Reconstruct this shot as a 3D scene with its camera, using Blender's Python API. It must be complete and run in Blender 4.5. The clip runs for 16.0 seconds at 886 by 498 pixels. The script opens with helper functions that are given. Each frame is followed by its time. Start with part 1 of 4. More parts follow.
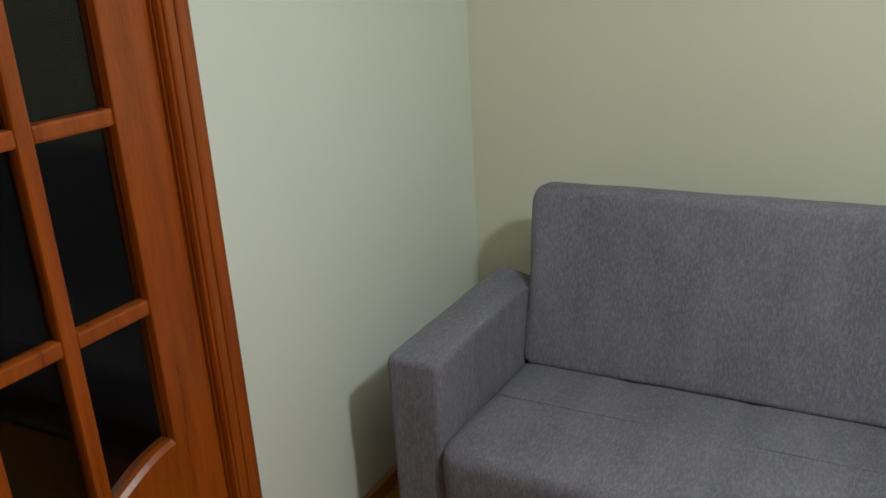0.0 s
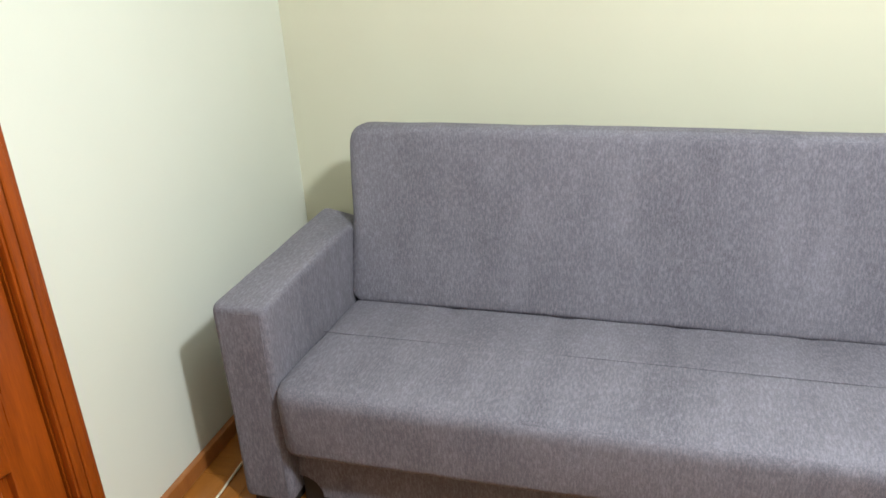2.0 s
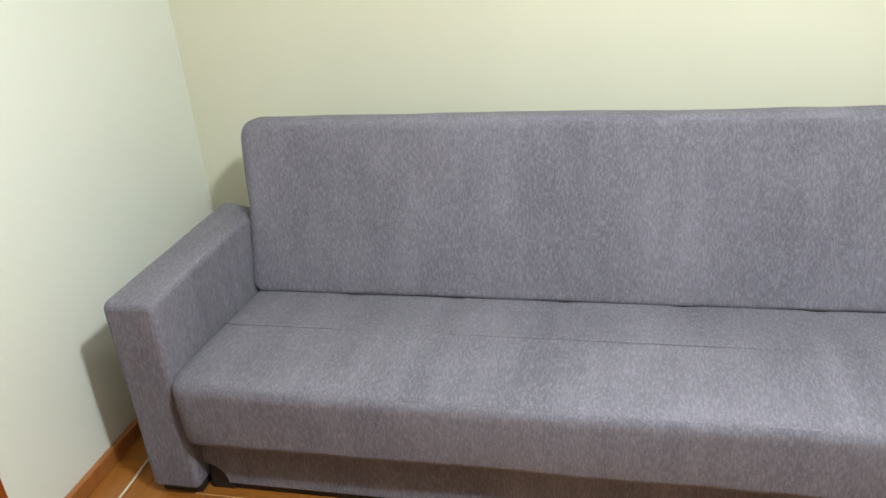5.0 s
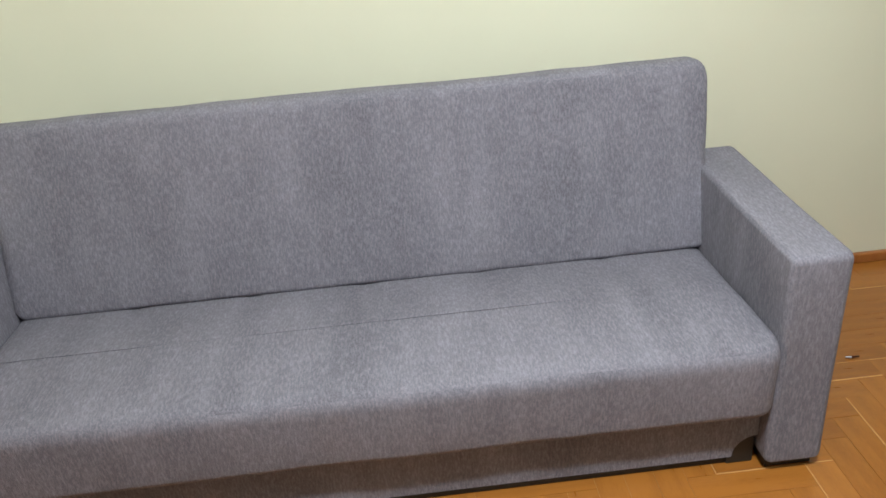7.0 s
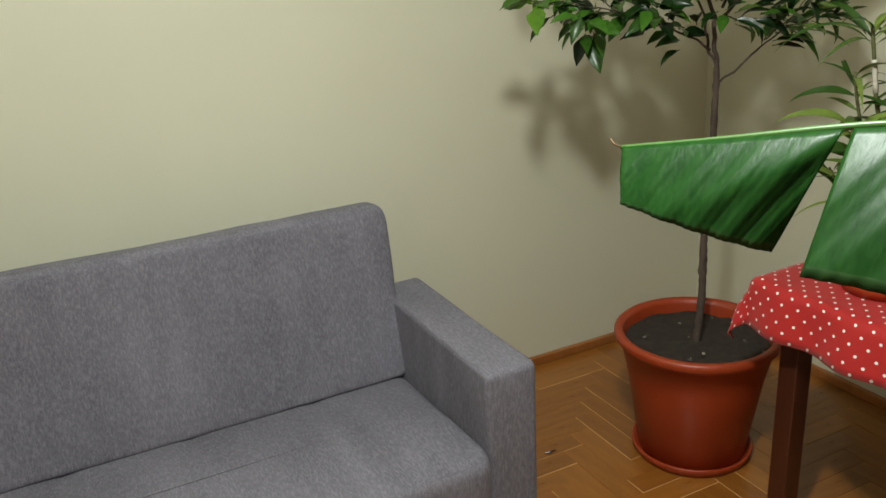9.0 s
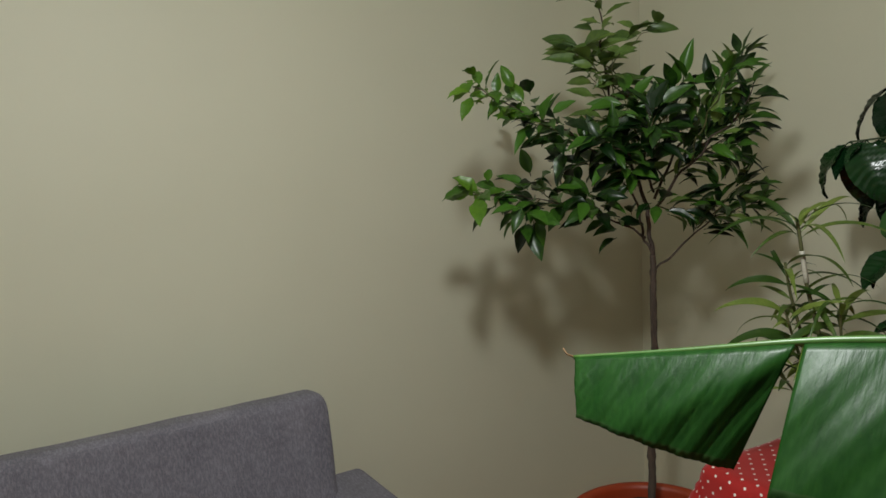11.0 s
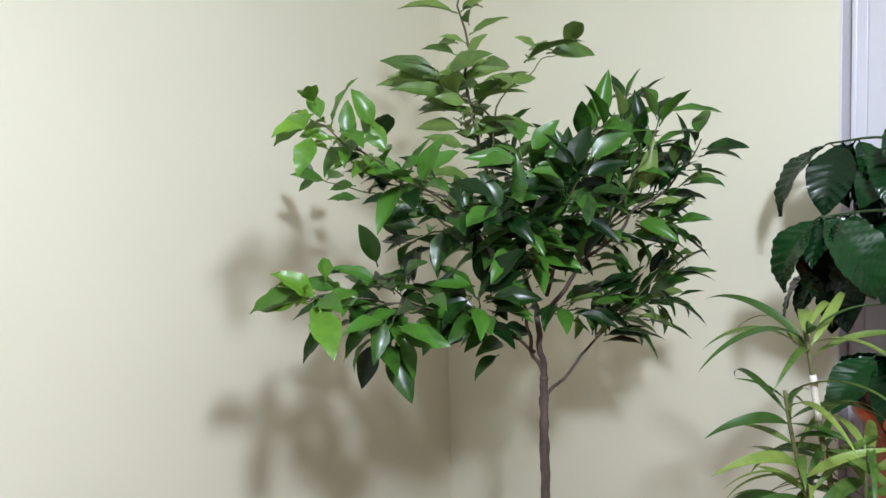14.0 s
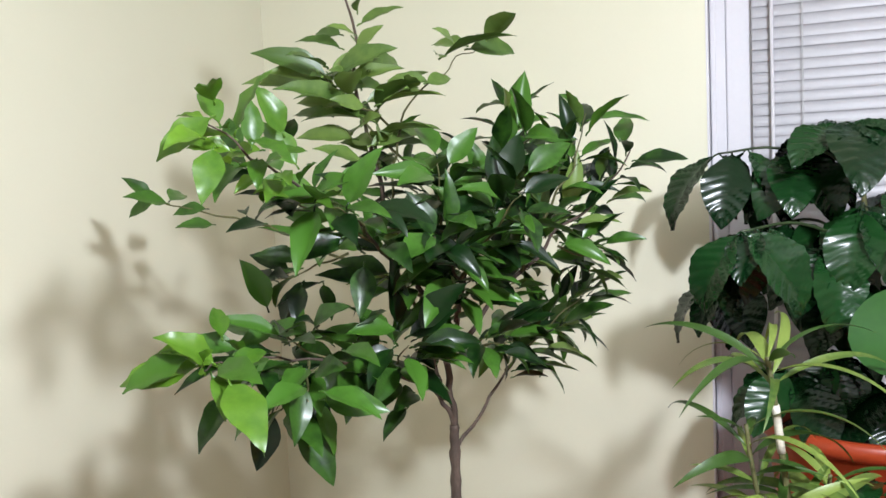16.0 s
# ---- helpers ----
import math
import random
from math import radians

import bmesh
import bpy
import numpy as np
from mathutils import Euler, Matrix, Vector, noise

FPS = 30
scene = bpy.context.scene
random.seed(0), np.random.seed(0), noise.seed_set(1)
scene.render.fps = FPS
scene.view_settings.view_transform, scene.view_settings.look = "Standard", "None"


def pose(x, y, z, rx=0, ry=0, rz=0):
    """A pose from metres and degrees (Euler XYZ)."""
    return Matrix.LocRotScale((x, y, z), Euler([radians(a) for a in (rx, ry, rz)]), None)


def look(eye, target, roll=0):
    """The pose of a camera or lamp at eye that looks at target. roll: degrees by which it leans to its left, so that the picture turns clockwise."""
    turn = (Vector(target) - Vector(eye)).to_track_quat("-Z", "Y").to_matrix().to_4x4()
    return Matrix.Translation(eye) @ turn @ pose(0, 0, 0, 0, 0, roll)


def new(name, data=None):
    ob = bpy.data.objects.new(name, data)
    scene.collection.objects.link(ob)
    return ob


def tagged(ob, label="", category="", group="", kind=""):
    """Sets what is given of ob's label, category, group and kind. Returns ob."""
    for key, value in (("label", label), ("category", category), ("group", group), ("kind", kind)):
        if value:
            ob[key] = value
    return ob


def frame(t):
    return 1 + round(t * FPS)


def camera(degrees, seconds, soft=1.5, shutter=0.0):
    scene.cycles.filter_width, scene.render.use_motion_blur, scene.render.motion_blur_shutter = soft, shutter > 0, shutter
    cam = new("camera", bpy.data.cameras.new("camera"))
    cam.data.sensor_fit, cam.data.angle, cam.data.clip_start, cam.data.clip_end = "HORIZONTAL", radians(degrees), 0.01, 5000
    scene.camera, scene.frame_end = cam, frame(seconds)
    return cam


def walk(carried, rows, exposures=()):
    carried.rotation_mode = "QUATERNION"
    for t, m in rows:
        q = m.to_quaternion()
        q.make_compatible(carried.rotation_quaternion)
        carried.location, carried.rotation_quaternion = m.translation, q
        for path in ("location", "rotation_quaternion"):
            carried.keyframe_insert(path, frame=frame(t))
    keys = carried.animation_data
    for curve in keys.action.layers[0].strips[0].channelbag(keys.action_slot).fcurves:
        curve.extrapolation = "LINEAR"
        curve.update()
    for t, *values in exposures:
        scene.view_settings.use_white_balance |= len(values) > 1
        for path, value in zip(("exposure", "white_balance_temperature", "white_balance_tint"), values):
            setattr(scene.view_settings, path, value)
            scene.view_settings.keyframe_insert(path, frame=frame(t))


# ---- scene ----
cam = camera(56.5, 16.0)
PATH = [
    (0, (1.198, -2.423, 1.48), (0.287, -0.769, 0.82), -3.3),
    (0.5, (1.214, -2.436, 1.48), (0.407, -0.778, 0.707), -3.4),
    (1, (1.238, -2.45, 1.489), (0.532, -0.752, 0.704), -3.5),
    (1.5, (1.242, -2.454, 1.478), (0.663, -0.716, 0.675), -3.1),
    (2, (1.294, -2.448, 1.483), (0.727, -0.707, 0.678), -3.7),
    (2.5, (1.336, -2.446, 1.469), (0.806, -0.736, 0.578), -3.3),
    (3, (1.376, -2.442, 1.471), (0.903, -0.732, 0.549), -3.4),
    (3.5, (1.411, -2.446, 1.479), (0.959, -0.722, 0.571), -4.5),
    (3.7, (1.431, -2.453, 1.486), (0.982, -0.722, 0.592), -4.7),
    (5.8, (1.514, -2.472, 1.517), (1.033, -0.725, 0.67), -5.6),
    (6, (1.494, -2.473, 1.49), (1.088, -0.712, 0.634), -5.3),
    (6.5, (1.463, -2.463, 1.46), (1.236, -0.691, 0.56), -5.4),
    (7, (1.418, -2.422, 1.496), (1.504, -0.654, 0.564), -4.8),
    (7.5, (1.427, -2.419, 1.503), (1.673, -0.666, 0.572), -5.1),
    (8, (1.427, -2.423, 1.504), (1.889, -0.699, 0.602), -4.1),
    (8.5, (1.412, -2.438, 1.527), (2.069, -0.734, 0.713), -3.5),
    (9, (1.413, -2.454, 1.55), (2.23, -0.762, 0.867), -3.5),
    (9.5, (1.409, -2.462, 1.571), (2.276, -0.75, 1.007), -3.9),
    (10, (1.395, -2.478, 1.604), (2.345, -0.754, 1.249), -4.5),
    (10.2, (1.395, -2.48, 1.611), (2.368, -0.757, 1.317), -4.6),
    (12.3, (1.553, -2.144, 1.541), (2.62, -0.481, 1.233), 0.6),
    (12.5, (1.577, -2.091, 1.539), (2.678, -0.447, 1.244), 0.8),
    (13, (1.598, -1.886, 1.561), (3.003, -0.485, 1.313), 0.1),
    (13.5, (1.624, -1.701, 1.572), (3.205, -0.497, 1.345), -0.8),
    (14, (1.705, -1.544, 1.584), (3.304, -0.353, 1.426), -1.6),
    (14.5, (1.784, -1.437, 1.609), (3.398, -0.259, 1.528), -1.5),
    (15, (1.829, -1.368, 1.612), (3.526, -0.314, 1.522), -1.8),
    (15.5, (1.828, -1.269, 1.616), (3.646, -0.441, 1.518), -3.2),
    (16, (1.809, -1.195, 1.607), (3.688, -0.526, 1.453), -2.6),
]
walk(cam, [(t, look(eye, target, roll)) for t, eye, target, roll in PATH],
     exposures=[(0, -1.17, 6500, 5), (0.5, -0.86, 6500, 5), (1, -0.48, 6500, 6), (1.5, -0.05, 6450, 9), (2.5, 0.0, 6450, 9), (3.5, 0.0, 6450, 9), (7, -0.12, 6450, 8), (8, -0.17, 6700, 8), (9, -0.9, 7000, 5), (9.5, -1.22, 7200, 5), (10, -1.58, 7050, 7), (12.5, -1.45, 6350, 13), (13.1, -0.85, 5850, 19), (13.5, -0.27, 5900, 17), (14, -0.13, 5900, 17), (15, -0.38, 6050, 17), (15.5, -0.2, 6100, 17), (16, 0.12, 6200, 17)])

# ---------------------------------------------------------------- light
world = bpy.data.worlds.new("night")
scene.world = world
world.use_nodes = True
world.node_tree.nodes["Background"].inputs["Color"].default_value = (0.012, 0.014, 0.02, 1)
world.node_tree.nodes["Background"].inputs["Strength"].default_value = 0.3

# unseen room lamp: a bare point, even all round, placed by the shadows it casts
LAMP_AT = (1.83, -1.82, 2.2)
lamp_data = bpy.data.lights.new("room_lamp", "POINT")
lamp_data.energy = 118
lamp_data.color = (0.89, 0.955, 1.0)
lamp_data.shadow_soft_size = 0.06
room_lamp = new("room_lamp", lamp_data)
room_lamp.location = LAMP_AT
# disc light added just below, aimed down to brighten the lower walls
disc_data = bpy.data.lights.new("down_fill", "AREA")
disc_data.shape = "DISK"
disc_data.size = 0.13
disc_data.energy = 26
disc_data.color = (0.89, 0.955, 1.0)
down_fill = new("down_fill", disc_data)
down_fill.location = (1.83, -1.82, 2.13)


# ---------------------------------------------------------------- materials
def material(name, dark, light, scale=8.0, stretch=(1, 1, 1), rough=0.6, fine=120.0, bump=0.15, depth=0.002,
             sheen=0.0, coat=0.0, spread=0.0, spec=0.5, rough_var=0.08, fine_mix=0.35, ramp=(0.3, 0.7), coord="Object", islands=False):
    """A surface between two colours, with blotches, fine grain and relief; spread varies single objects."""
    m = bpy.data.materials.new(name)
    m.use_nodes = True
    nt = m.node_tree
    b = nt.nodes["Principled BSDF"]
    co = nt.nodes.new("ShaderNodeTexCoord")
    mp = nt.nodes.new("ShaderNodeMapping")
    mp.inputs["Scale"].default_value = stretch
    nt.links.new(co.outputs[coord], mp.inputs["Vector"])
    big = nt.nodes.new("ShaderNodeTexNoise")
    big.inputs["Scale"].default_value = scale
    big.inputs["Detail"].default_value = 5
    small = nt.nodes.new("ShaderNodeTexNoise")
    small.inputs["Scale"].default_value = fine
    small.inputs["Detail"].default_value = 3
    for n in (big, small):
        nt.links.new(mp.outputs["Vector"], n.inputs["Vector"])
    mix = nt.nodes.new("ShaderNodeMix")
    mix.inputs["Factor"].default_value = fine_mix
    nt.links.new(big.outputs["Fac"], mix.inputs["A"])
    nt.links.new(small.outputs["Fac"], mix.inputs["B"])
    fac = mix.outputs["Result"]
    if spread:
        info = nt.nodes.new("ShaderNodeObjectInfo")
        mad = nt.nodes.new("ShaderNodeMath")
        mad.operation = "MULTIPLY_ADD"
        mad.inputs[1].default_value = spread
        chance = info.outputs["Random"]
        if islands:
            geo = nt.nodes.new("ShaderNodeNewGeometry")
            both = nt.nodes.new("ShaderNodeMath")
            both.operation = "ADD"
            nt.links.new(chance, both.inputs[0])
            nt.links.new(geo.outputs["Random Per Island"], both.inputs[1])
            fract = nt.nodes.new("ShaderNodeMath")
            fract.operation = "FRACT"
            nt.links.new(both.outputs[0], fract.inputs[0])
            chance = fract.outputs[0]
        nt.links.new(chance, mad.inputs[0])
        sub = nt.nodes.new("ShaderNodeMath")
        sub.operation = "SUBTRACT"
        sub.inputs[1].default_value = spread / 2
        nt.links.new(fac, sub.inputs[0])
        nt.links.new(sub.outputs[0], mad.inputs[2])
        fac = mad.outputs[0]
    band = nt.nodes.new("ShaderNodeValToRGB")
    band.color_ramp.elements[0].position, band.color_ramp.elements[1].position = ramp
    band.color_ramp.elements[0].color, band.color_ramp.elements[1].color = (*dark, 1), (*light, 1)
    nt.links.new(fac, band.inputs["Fac"])
    nt.links.new(band.outputs["Color"], b.inputs["Base Color"])
    rr = nt.nodes.new("ShaderNodeMapRange")
    rr.inputs["To Min"].default_value, rr.inputs["To Max"].default_value = rough - rough_var, rough + rough_var
    nt.links.new(big.outputs["Fac"], rr.inputs["Value"])
    nt.links.new(rr.outputs["Result"], b.inputs["Roughness"])
    bp = nt.nodes.new("ShaderNodeBump")
    bp.inputs["Strength"].default_value, bp.inputs["Distance"].default_value = bump, depth
    nt.links.new(mix.outputs["Result"], bp.inputs["Height"])
    nt.links.new(bp.outputs["Normal"], b.inputs["Normal"])
    b.inputs["Specular IOR Level"].default_value = spec
    b.inputs["Sheen Weight"].default_value = sheen
    b.inputs["Coat Weight"].default_value = coat
    b.inputs["Coat Roughness"].default_value = 0.12
    return m


WALL = material("cream_paint", (0.665, 0.65, 0.505), (0.71, 0.695, 0.545), 1.6, rough=0.55, fine=260, bump=0.12, depth=0.001, fine_mix=0.2)
WALL_PALE = material("pale_mint_paint", (0.715, 0.735, 0.645), (0.765, 0.785, 0.69), 1.6, rough=0.5, fine=260, bump=0.12, depth=0.001, fine_mix=0.2)
# for the unseen south wall: tone picked for how much light it throws back
WALL_BOUNCE = material("bounce_wall_tone", (0.47, 0.47, 0.37), (0.52, 0.52, 0.41), 1.6, rough=0.6, fine=260, bump=0.12, depth=0.001, fine_mix=0.2)
CEILING = material("ceiling_paint", (0.74, 0.74, 0.68), (0.79, 0.79, 0.73), 1.5, rough=0.8, fine=200, bump=0.1, depth=0.001)


def chenille(name, along_y):
    """Grey-violet chenille: short pale flecks along the pile, soft worn patches and a fine rib."""
    m = bpy.data.materials.new(name)
    m.use_nodes = True
    nt = m.node_tree
    b = nt.nodes["Principled BSDF"]
    co = nt.nodes.new("ShaderNodeTexCoord").outputs["Object"]

    def cloud(scale, run, detail, rough=0.5):
        mp = nt.nodes.new("ShaderNodeMapping")
        mp.inputs["Scale"].default_value = (1, run, 1) if along_y else (1, 1, run)
        nt.links.new(co, mp.inputs["Vector"])
        n = nt.nodes.new("ShaderNodeTexNoise")
        n.inputs["Scale"].default_value, n.inputs["Detail"].default_value, n.inputs["Roughness"].default_value = scale, detail, rough
        nt.links.new(mp.outputs["Vector"], n.inputs["Vector"])
        return n.outputs["Fac"]

    def scaled(value, lo, hi, to0, to1):
        r = nt.nodes.new("ShaderNodeMapRange")
        r.inputs["From Min"].default_value, r.inputs["From Max"].default_value = lo, hi
        r.inputs["To Min"].default_value, r.inputs["To Max"].default_value = to0, to1
        nt.links.new(value, r.inputs["Value"])
        return r.outputs["Result"]

    def total(*values):
        out = values[0]
        for v in values[1:]:
            a = nt.nodes.new("ShaderNodeMath")
            nt.links.new(out, a.inputs[0])
            nt.links.new(v, a.inputs[1])
            out = a.outputs[0]
        return out

    flecks = cloud(210, 0.28, 2)
    patches = cloud(4.2, 0.6, 4, 0.6)
    bands = cloud(16, 0.05, 2)
    crumbs = cloud(420, 0.5, 2)
    tone = total(scaled(flecks, 0.42, 0.72, -0.06, 0.22), scaled(patches, 0.32, 0.68, 0.20, 0.38), scaled(bands, 0.35, 0.7, 0.0, 0.09), scaled(crumbs, 0.35, 0.65, -0.08, 0.09))
    band = nt.nodes.new("ShaderNodeValToRGB")
    band.color_ramp.elements[0].color, band.color_ramp.elements[1].color = (0.088, 0.083, 0.101, 1), (0.318, 0.302, 0.350, 1)
    nt.links.new(tone, band.inputs["Fac"])
    nt.links.new(band.outputs["Color"], b.inputs["Base Color"])
    bump = nt.nodes.new("ShaderNodeBump")
    bump.inputs["Strength"].default_value, bump.inputs["Distance"].default_value = 0.45, 0.002
    nt.links.new(total(flecks, crumbs), bump.inputs["Height"])
    nt.links.new(bump.outputs["Normal"], b.inputs["Normal"])
    b.inputs["Roughness"].default_value = 0.9
    b.inputs["Specular IOR Level"].default_value = 0.2
    b.inputs["Sheen Weight"].default_value = 0.05
    return m


FABRIC, FABRIC_TOP = chenille("grey_chenille", False), chenille("grey_chenille_flat", True)
BLACK = material("black_plastic", (0.012, 0.011, 0.010), (0.022, 0.02, 0.018), 20, rough=0.5)
OAK = material("oak_parquet", (0.23, 0.080, 0.013), (0.36, 0.135, 0.024), 5.0, (1.0, 7.0, 1.0), rough=0.3, fine=60, bump=0.12,
               depth=0.001, coat=0.35, spread=0.3)
OAK_ACROSS = material("oak_parquet_across", (0.23, 0.080, 0.013), (0.36, 0.135, 0.024), 5.0, (7.0, 1.0, 1.0), rough=0.3, fine=60, bump=0.12,
                      depth=0.001, coat=0.35, spread=0.3)
# gap between staves, pale because the glint of their edges is painted in
GLINT_GAP = material("parquet_glint_gap", (0.42, 0.20, 0.065), (0.52, 0.28, 0.10), 30, rough=0.8)
SKIRTING = material("brown_skirting", (0.27, 0.09, 0.022), (0.40, 0.15, 0.04), 5, (7, 7, 1), rough=0.35, fine=60, coat=0.3)
DOOR_WOOD = material("varnished_pine", (0.19, 0.033, 0.002), (0.40, 0.082, 0.006), 6.0, (6.0, 6.0, 0.5), rough=0.3, fine=50, bump=0.1,
                     depth=0.001, coat=0.25)
DARK_WOOD = material("dark_mahogany", (0.035, 0.008, 0.004), (0.075, 0.018, 0.009), 7, (6, 6, 0.6), rough=0.35, fine=50, coat=0.3)
CLAY = material("terracotta_plastic", (0.29, 0.034, 0.008), (0.36, 0.047, 0.012), 6, rough=0.42, fine=150, bump=0.05, depth=0.001)
SOIL = material("potting_soil", (0.009, 0.006, 0.004), (0.042, 0.029, 0.020), 40, rough=0.95, fine=160, bump=0.9, depth=0.006)
STONE = material("pale_gravel", (0.08, 0.065, 0.05), (0.22, 0.19, 0.15), 60, rough=0.8, spread=0.5)
BARK = material("grey_brown_bark", (0.03, 0.02, 0.015), (0.11, 0.078, 0.058), 60, (1, 1, 0.35), rough=0.85, fine=300, bump=0.8, depth=0.003)
TWIG = material("green_twig", (0.05, 0.06, 0.015), (0.14, 0.13, 0.05), 60, (1, 1, 0.35), rough=0.7, fine=200, bump=0.3)
SHOOT = material("dark_green_shoot", (0.012, 0.028, 0.008), (0.035, 0.06, 0.018), 50, (1, 1, 0.4), rough=0.5, fine=200, bump=0.3)
PALE_STEM = material("pale_cane", (0.40, 0.37, 0.29), (0.62, 0.59, 0.50), 40, (1, 1, 3), rough=0.6, fine=120, bump=0.3)
LEAF = material("leaf_green", (0.004, 0.020, 0.003), (0.047, 0.132, 0.014), 18, spec=0.38, rough=0.32, fine=90, bump=0.25, depth=0.001, spread=0.75, islands=True)
LEAF_YOUNG = material("leaf_young", (0.048, 0.135, 0.010), (0.125, 0.255, 0.020), 18, rough=0.35, fine=90, bump=0.25, depth=0.001, spread=0.6, islands=True)
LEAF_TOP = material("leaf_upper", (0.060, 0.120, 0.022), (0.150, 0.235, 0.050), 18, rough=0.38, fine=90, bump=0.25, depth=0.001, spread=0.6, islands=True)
LEAF_DARK = material("leaf_glossy_dark", (0.003, 0.018, 0.005), (0.008, 0.040, 0.009), 14, spec=0.38, rough=0.22, fine=60, bump=0.2, depth=0.001, spread=0.6, rough_var=0.06)
LEAF_STRIP = material("leaf_strappy", (0.035, 0.085, 0.012), (0.19, 0.265, 0.05), 14, rough=0.4, fine=90, bump=0.2, depth=0.001, spread=0.8)
LEAF_HEART = material("leaf_heart", (0.012, 0.062, 0.009), (0.026, 0.10, 0.015), 8, rough=0.3, fine=80, bump=0.15, depth=0.001)
BANANA = material("banana_leaf", (0.006, 0.044, 0.006), (0.022, 0.096, 0.014), 1.0, (48, 2.2, 1), spec=0.3, rough=0.36, fine=3.5, bump=0.6, depth=0.0015, fine_mix=0.45, coord="UV")
BANANA_RIB = material("banana_midrib", (0.03, 0.085, 0.014), (0.06, 0.13, 0.025), 12, rough=0.4)
BANANA_EDGE = material("banana_leaf_edge", (0.008, 0.045, 0.006), (0.03, 0.09, 0.014), 18, rough=0.5)
BROWN_EDGE = material("dry_leaf_edge", (0.10, 0.05, 0.02), (0.26, 0.16, 0.07), 30, rough=0.8)
WHITE_PVC = material("white_pvc", (0.62, 0.61, 0.645), (0.67, 0.66, 0.69), 3, rough=0.35, fine=100, bump=0.03)
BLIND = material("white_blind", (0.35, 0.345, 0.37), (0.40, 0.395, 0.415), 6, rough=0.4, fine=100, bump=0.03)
CORD = material("white_cord", (0.36, 0.36, 0.37), (0.42, 0.42, 0.42), 60, rough=0.7)
CABLE = material("cream_cable", (0.55, 0.48, 0.36), (0.66, 0.58, 0.44), 30, rough=0.5)
# near-black base: the hall's lack of light is put into the colour
HALL_DARK = material("hall_painted_dark", (0.02, 0.017, 0.014), (0.03, 0.026, 0.02), 2, rough=0.8)
GREEN_NET = material("green_net", (0.005, 0.16, 0.06), (0.01, 0.26, 0.10), 40, rough=0.5)


def let_light_through(m, share):
    """Thin leaf tissue: part of the light that falls on one side glows through on the other."""
    nt = m.node_tree
    b = nt.nodes["Principled BSDF"]
    colour = b.inputs["Base Color"].links[0].from_socket
    thin = nt.nodes.new("ShaderNodeBsdfTranslucent")
    nt.links.new(colour, thin.inputs["Color"])
    mix = nt.nodes.new("ShaderNodeMixShader")
    mix.inputs[0].default_value = share
    nt.links.new(b.outputs[0], mix.inputs[1])
    nt.links.new(thin.outputs[0], mix.inputs[2])
    nt.links.new(mix.outputs[0], nt.nodes["Material Output"].inputs["Surface"])


for leaf_mat, share in ((LEAF, 0.13), (LEAF_YOUNG, 0.3), (LEAF_TOP, 0.25), (LEAF_STRIP, 0.3), (LEAF_HEART, 0.25), (BANANA, 0.5), (BANANA_EDGE, 0.5)):
    let_light_through(leaf_mat, share)


def glass_material():
    m = bpy.data.materials.new("clear_glass")
    m.use_nodes = True
    b = m.node_tree.nodes["Principled BSDF"]
    b.inputs["Base Color"].default_value = (0.9, 0.93, 0.92, 1)
    b.inputs["Roughness"].default_value = 0.03
    b.inputs["Transmission Weight"].default_value = 1.0
    b.inputs["IOR"].default_value = 1.3
    return m


GLASS = glass_material()


def dotted_material():
    """Red cotton printed with a staggered lattice of small white dots, laid out on the cloth's own weave."""
    m = material("red_dotted_cotton", (0.36, 0.006, 0.006), (0.48, 0.012, 0.010), 6, rough=0.75, fine=300, bump=0.3, depth=0.001, sheen=0.15)
    nt = m.node_tree
    b = nt.nodes["Principled BSDF"]
    red = b.inputs["Base Color"].links[0].from_socket
    uv = nt.nodes.new("ShaderNodeTexCoord").outputs["UV"]
    dots = []
    for shift in (0.0, 0.5):
        sc = nt.nodes.new("ShaderNodeVectorMath")
        sc.operation = "MULTIPLY_ADD"
        sc.inputs[1].default_value, sc.inputs[2].default_value = (23, 23, 0), (shift, shift, 0)
        nt.links.new(uv, sc.inputs[0])
        fr = nt.nodes.new("ShaderNodeVectorMath")
        fr.operation = "FRACTION"
        nt.links.new(sc.outputs[0], fr.inputs[0])
        ds = nt.nodes.new("ShaderNodeVectorMath")
        ds.operation = "DISTANCE"
        ds.inputs[1].default_value = (0.5, 0.5, 0)
        nt.links.new(fr.outputs[0], ds.inputs[0])
        lt = nt.nodes.new("ShaderNodeMath")
        lt.operation = "LESS_THAN"
        lt.inputs[1].default_value = 0.085
        nt.links.new(ds.outputs["Value"], lt.inputs[0])
        dots.append(lt.outputs[0])
    add = nt.nodes.new("ShaderNodeMath")
    add.operation = "MAXIMUM"
    nt.links.new(dots[0], add.inputs[0])
    nt.links.new(dots[1], add.inputs[1])
    mx = nt.nodes.new("ShaderNodeMix")
    mx.data_type = "RGBA"
    mx.inputs["B"].default_value = (0.80, 0.74, 0.70, 1)
    col = [i for i in mx.inputs if i.type == "RGBA"]
    col[1].default_value = (0.80, 0.74, 0.70, 1)
    nt.links.new(add.outputs[0], mx.inputs["Factor"])
    nt.links.new(red, col[0])
    nt.links.new([o for o in mx.outputs if o.type == "RGBA"][0], b.inputs["Base Color"])
    return m


DOTTED = dotted_material()


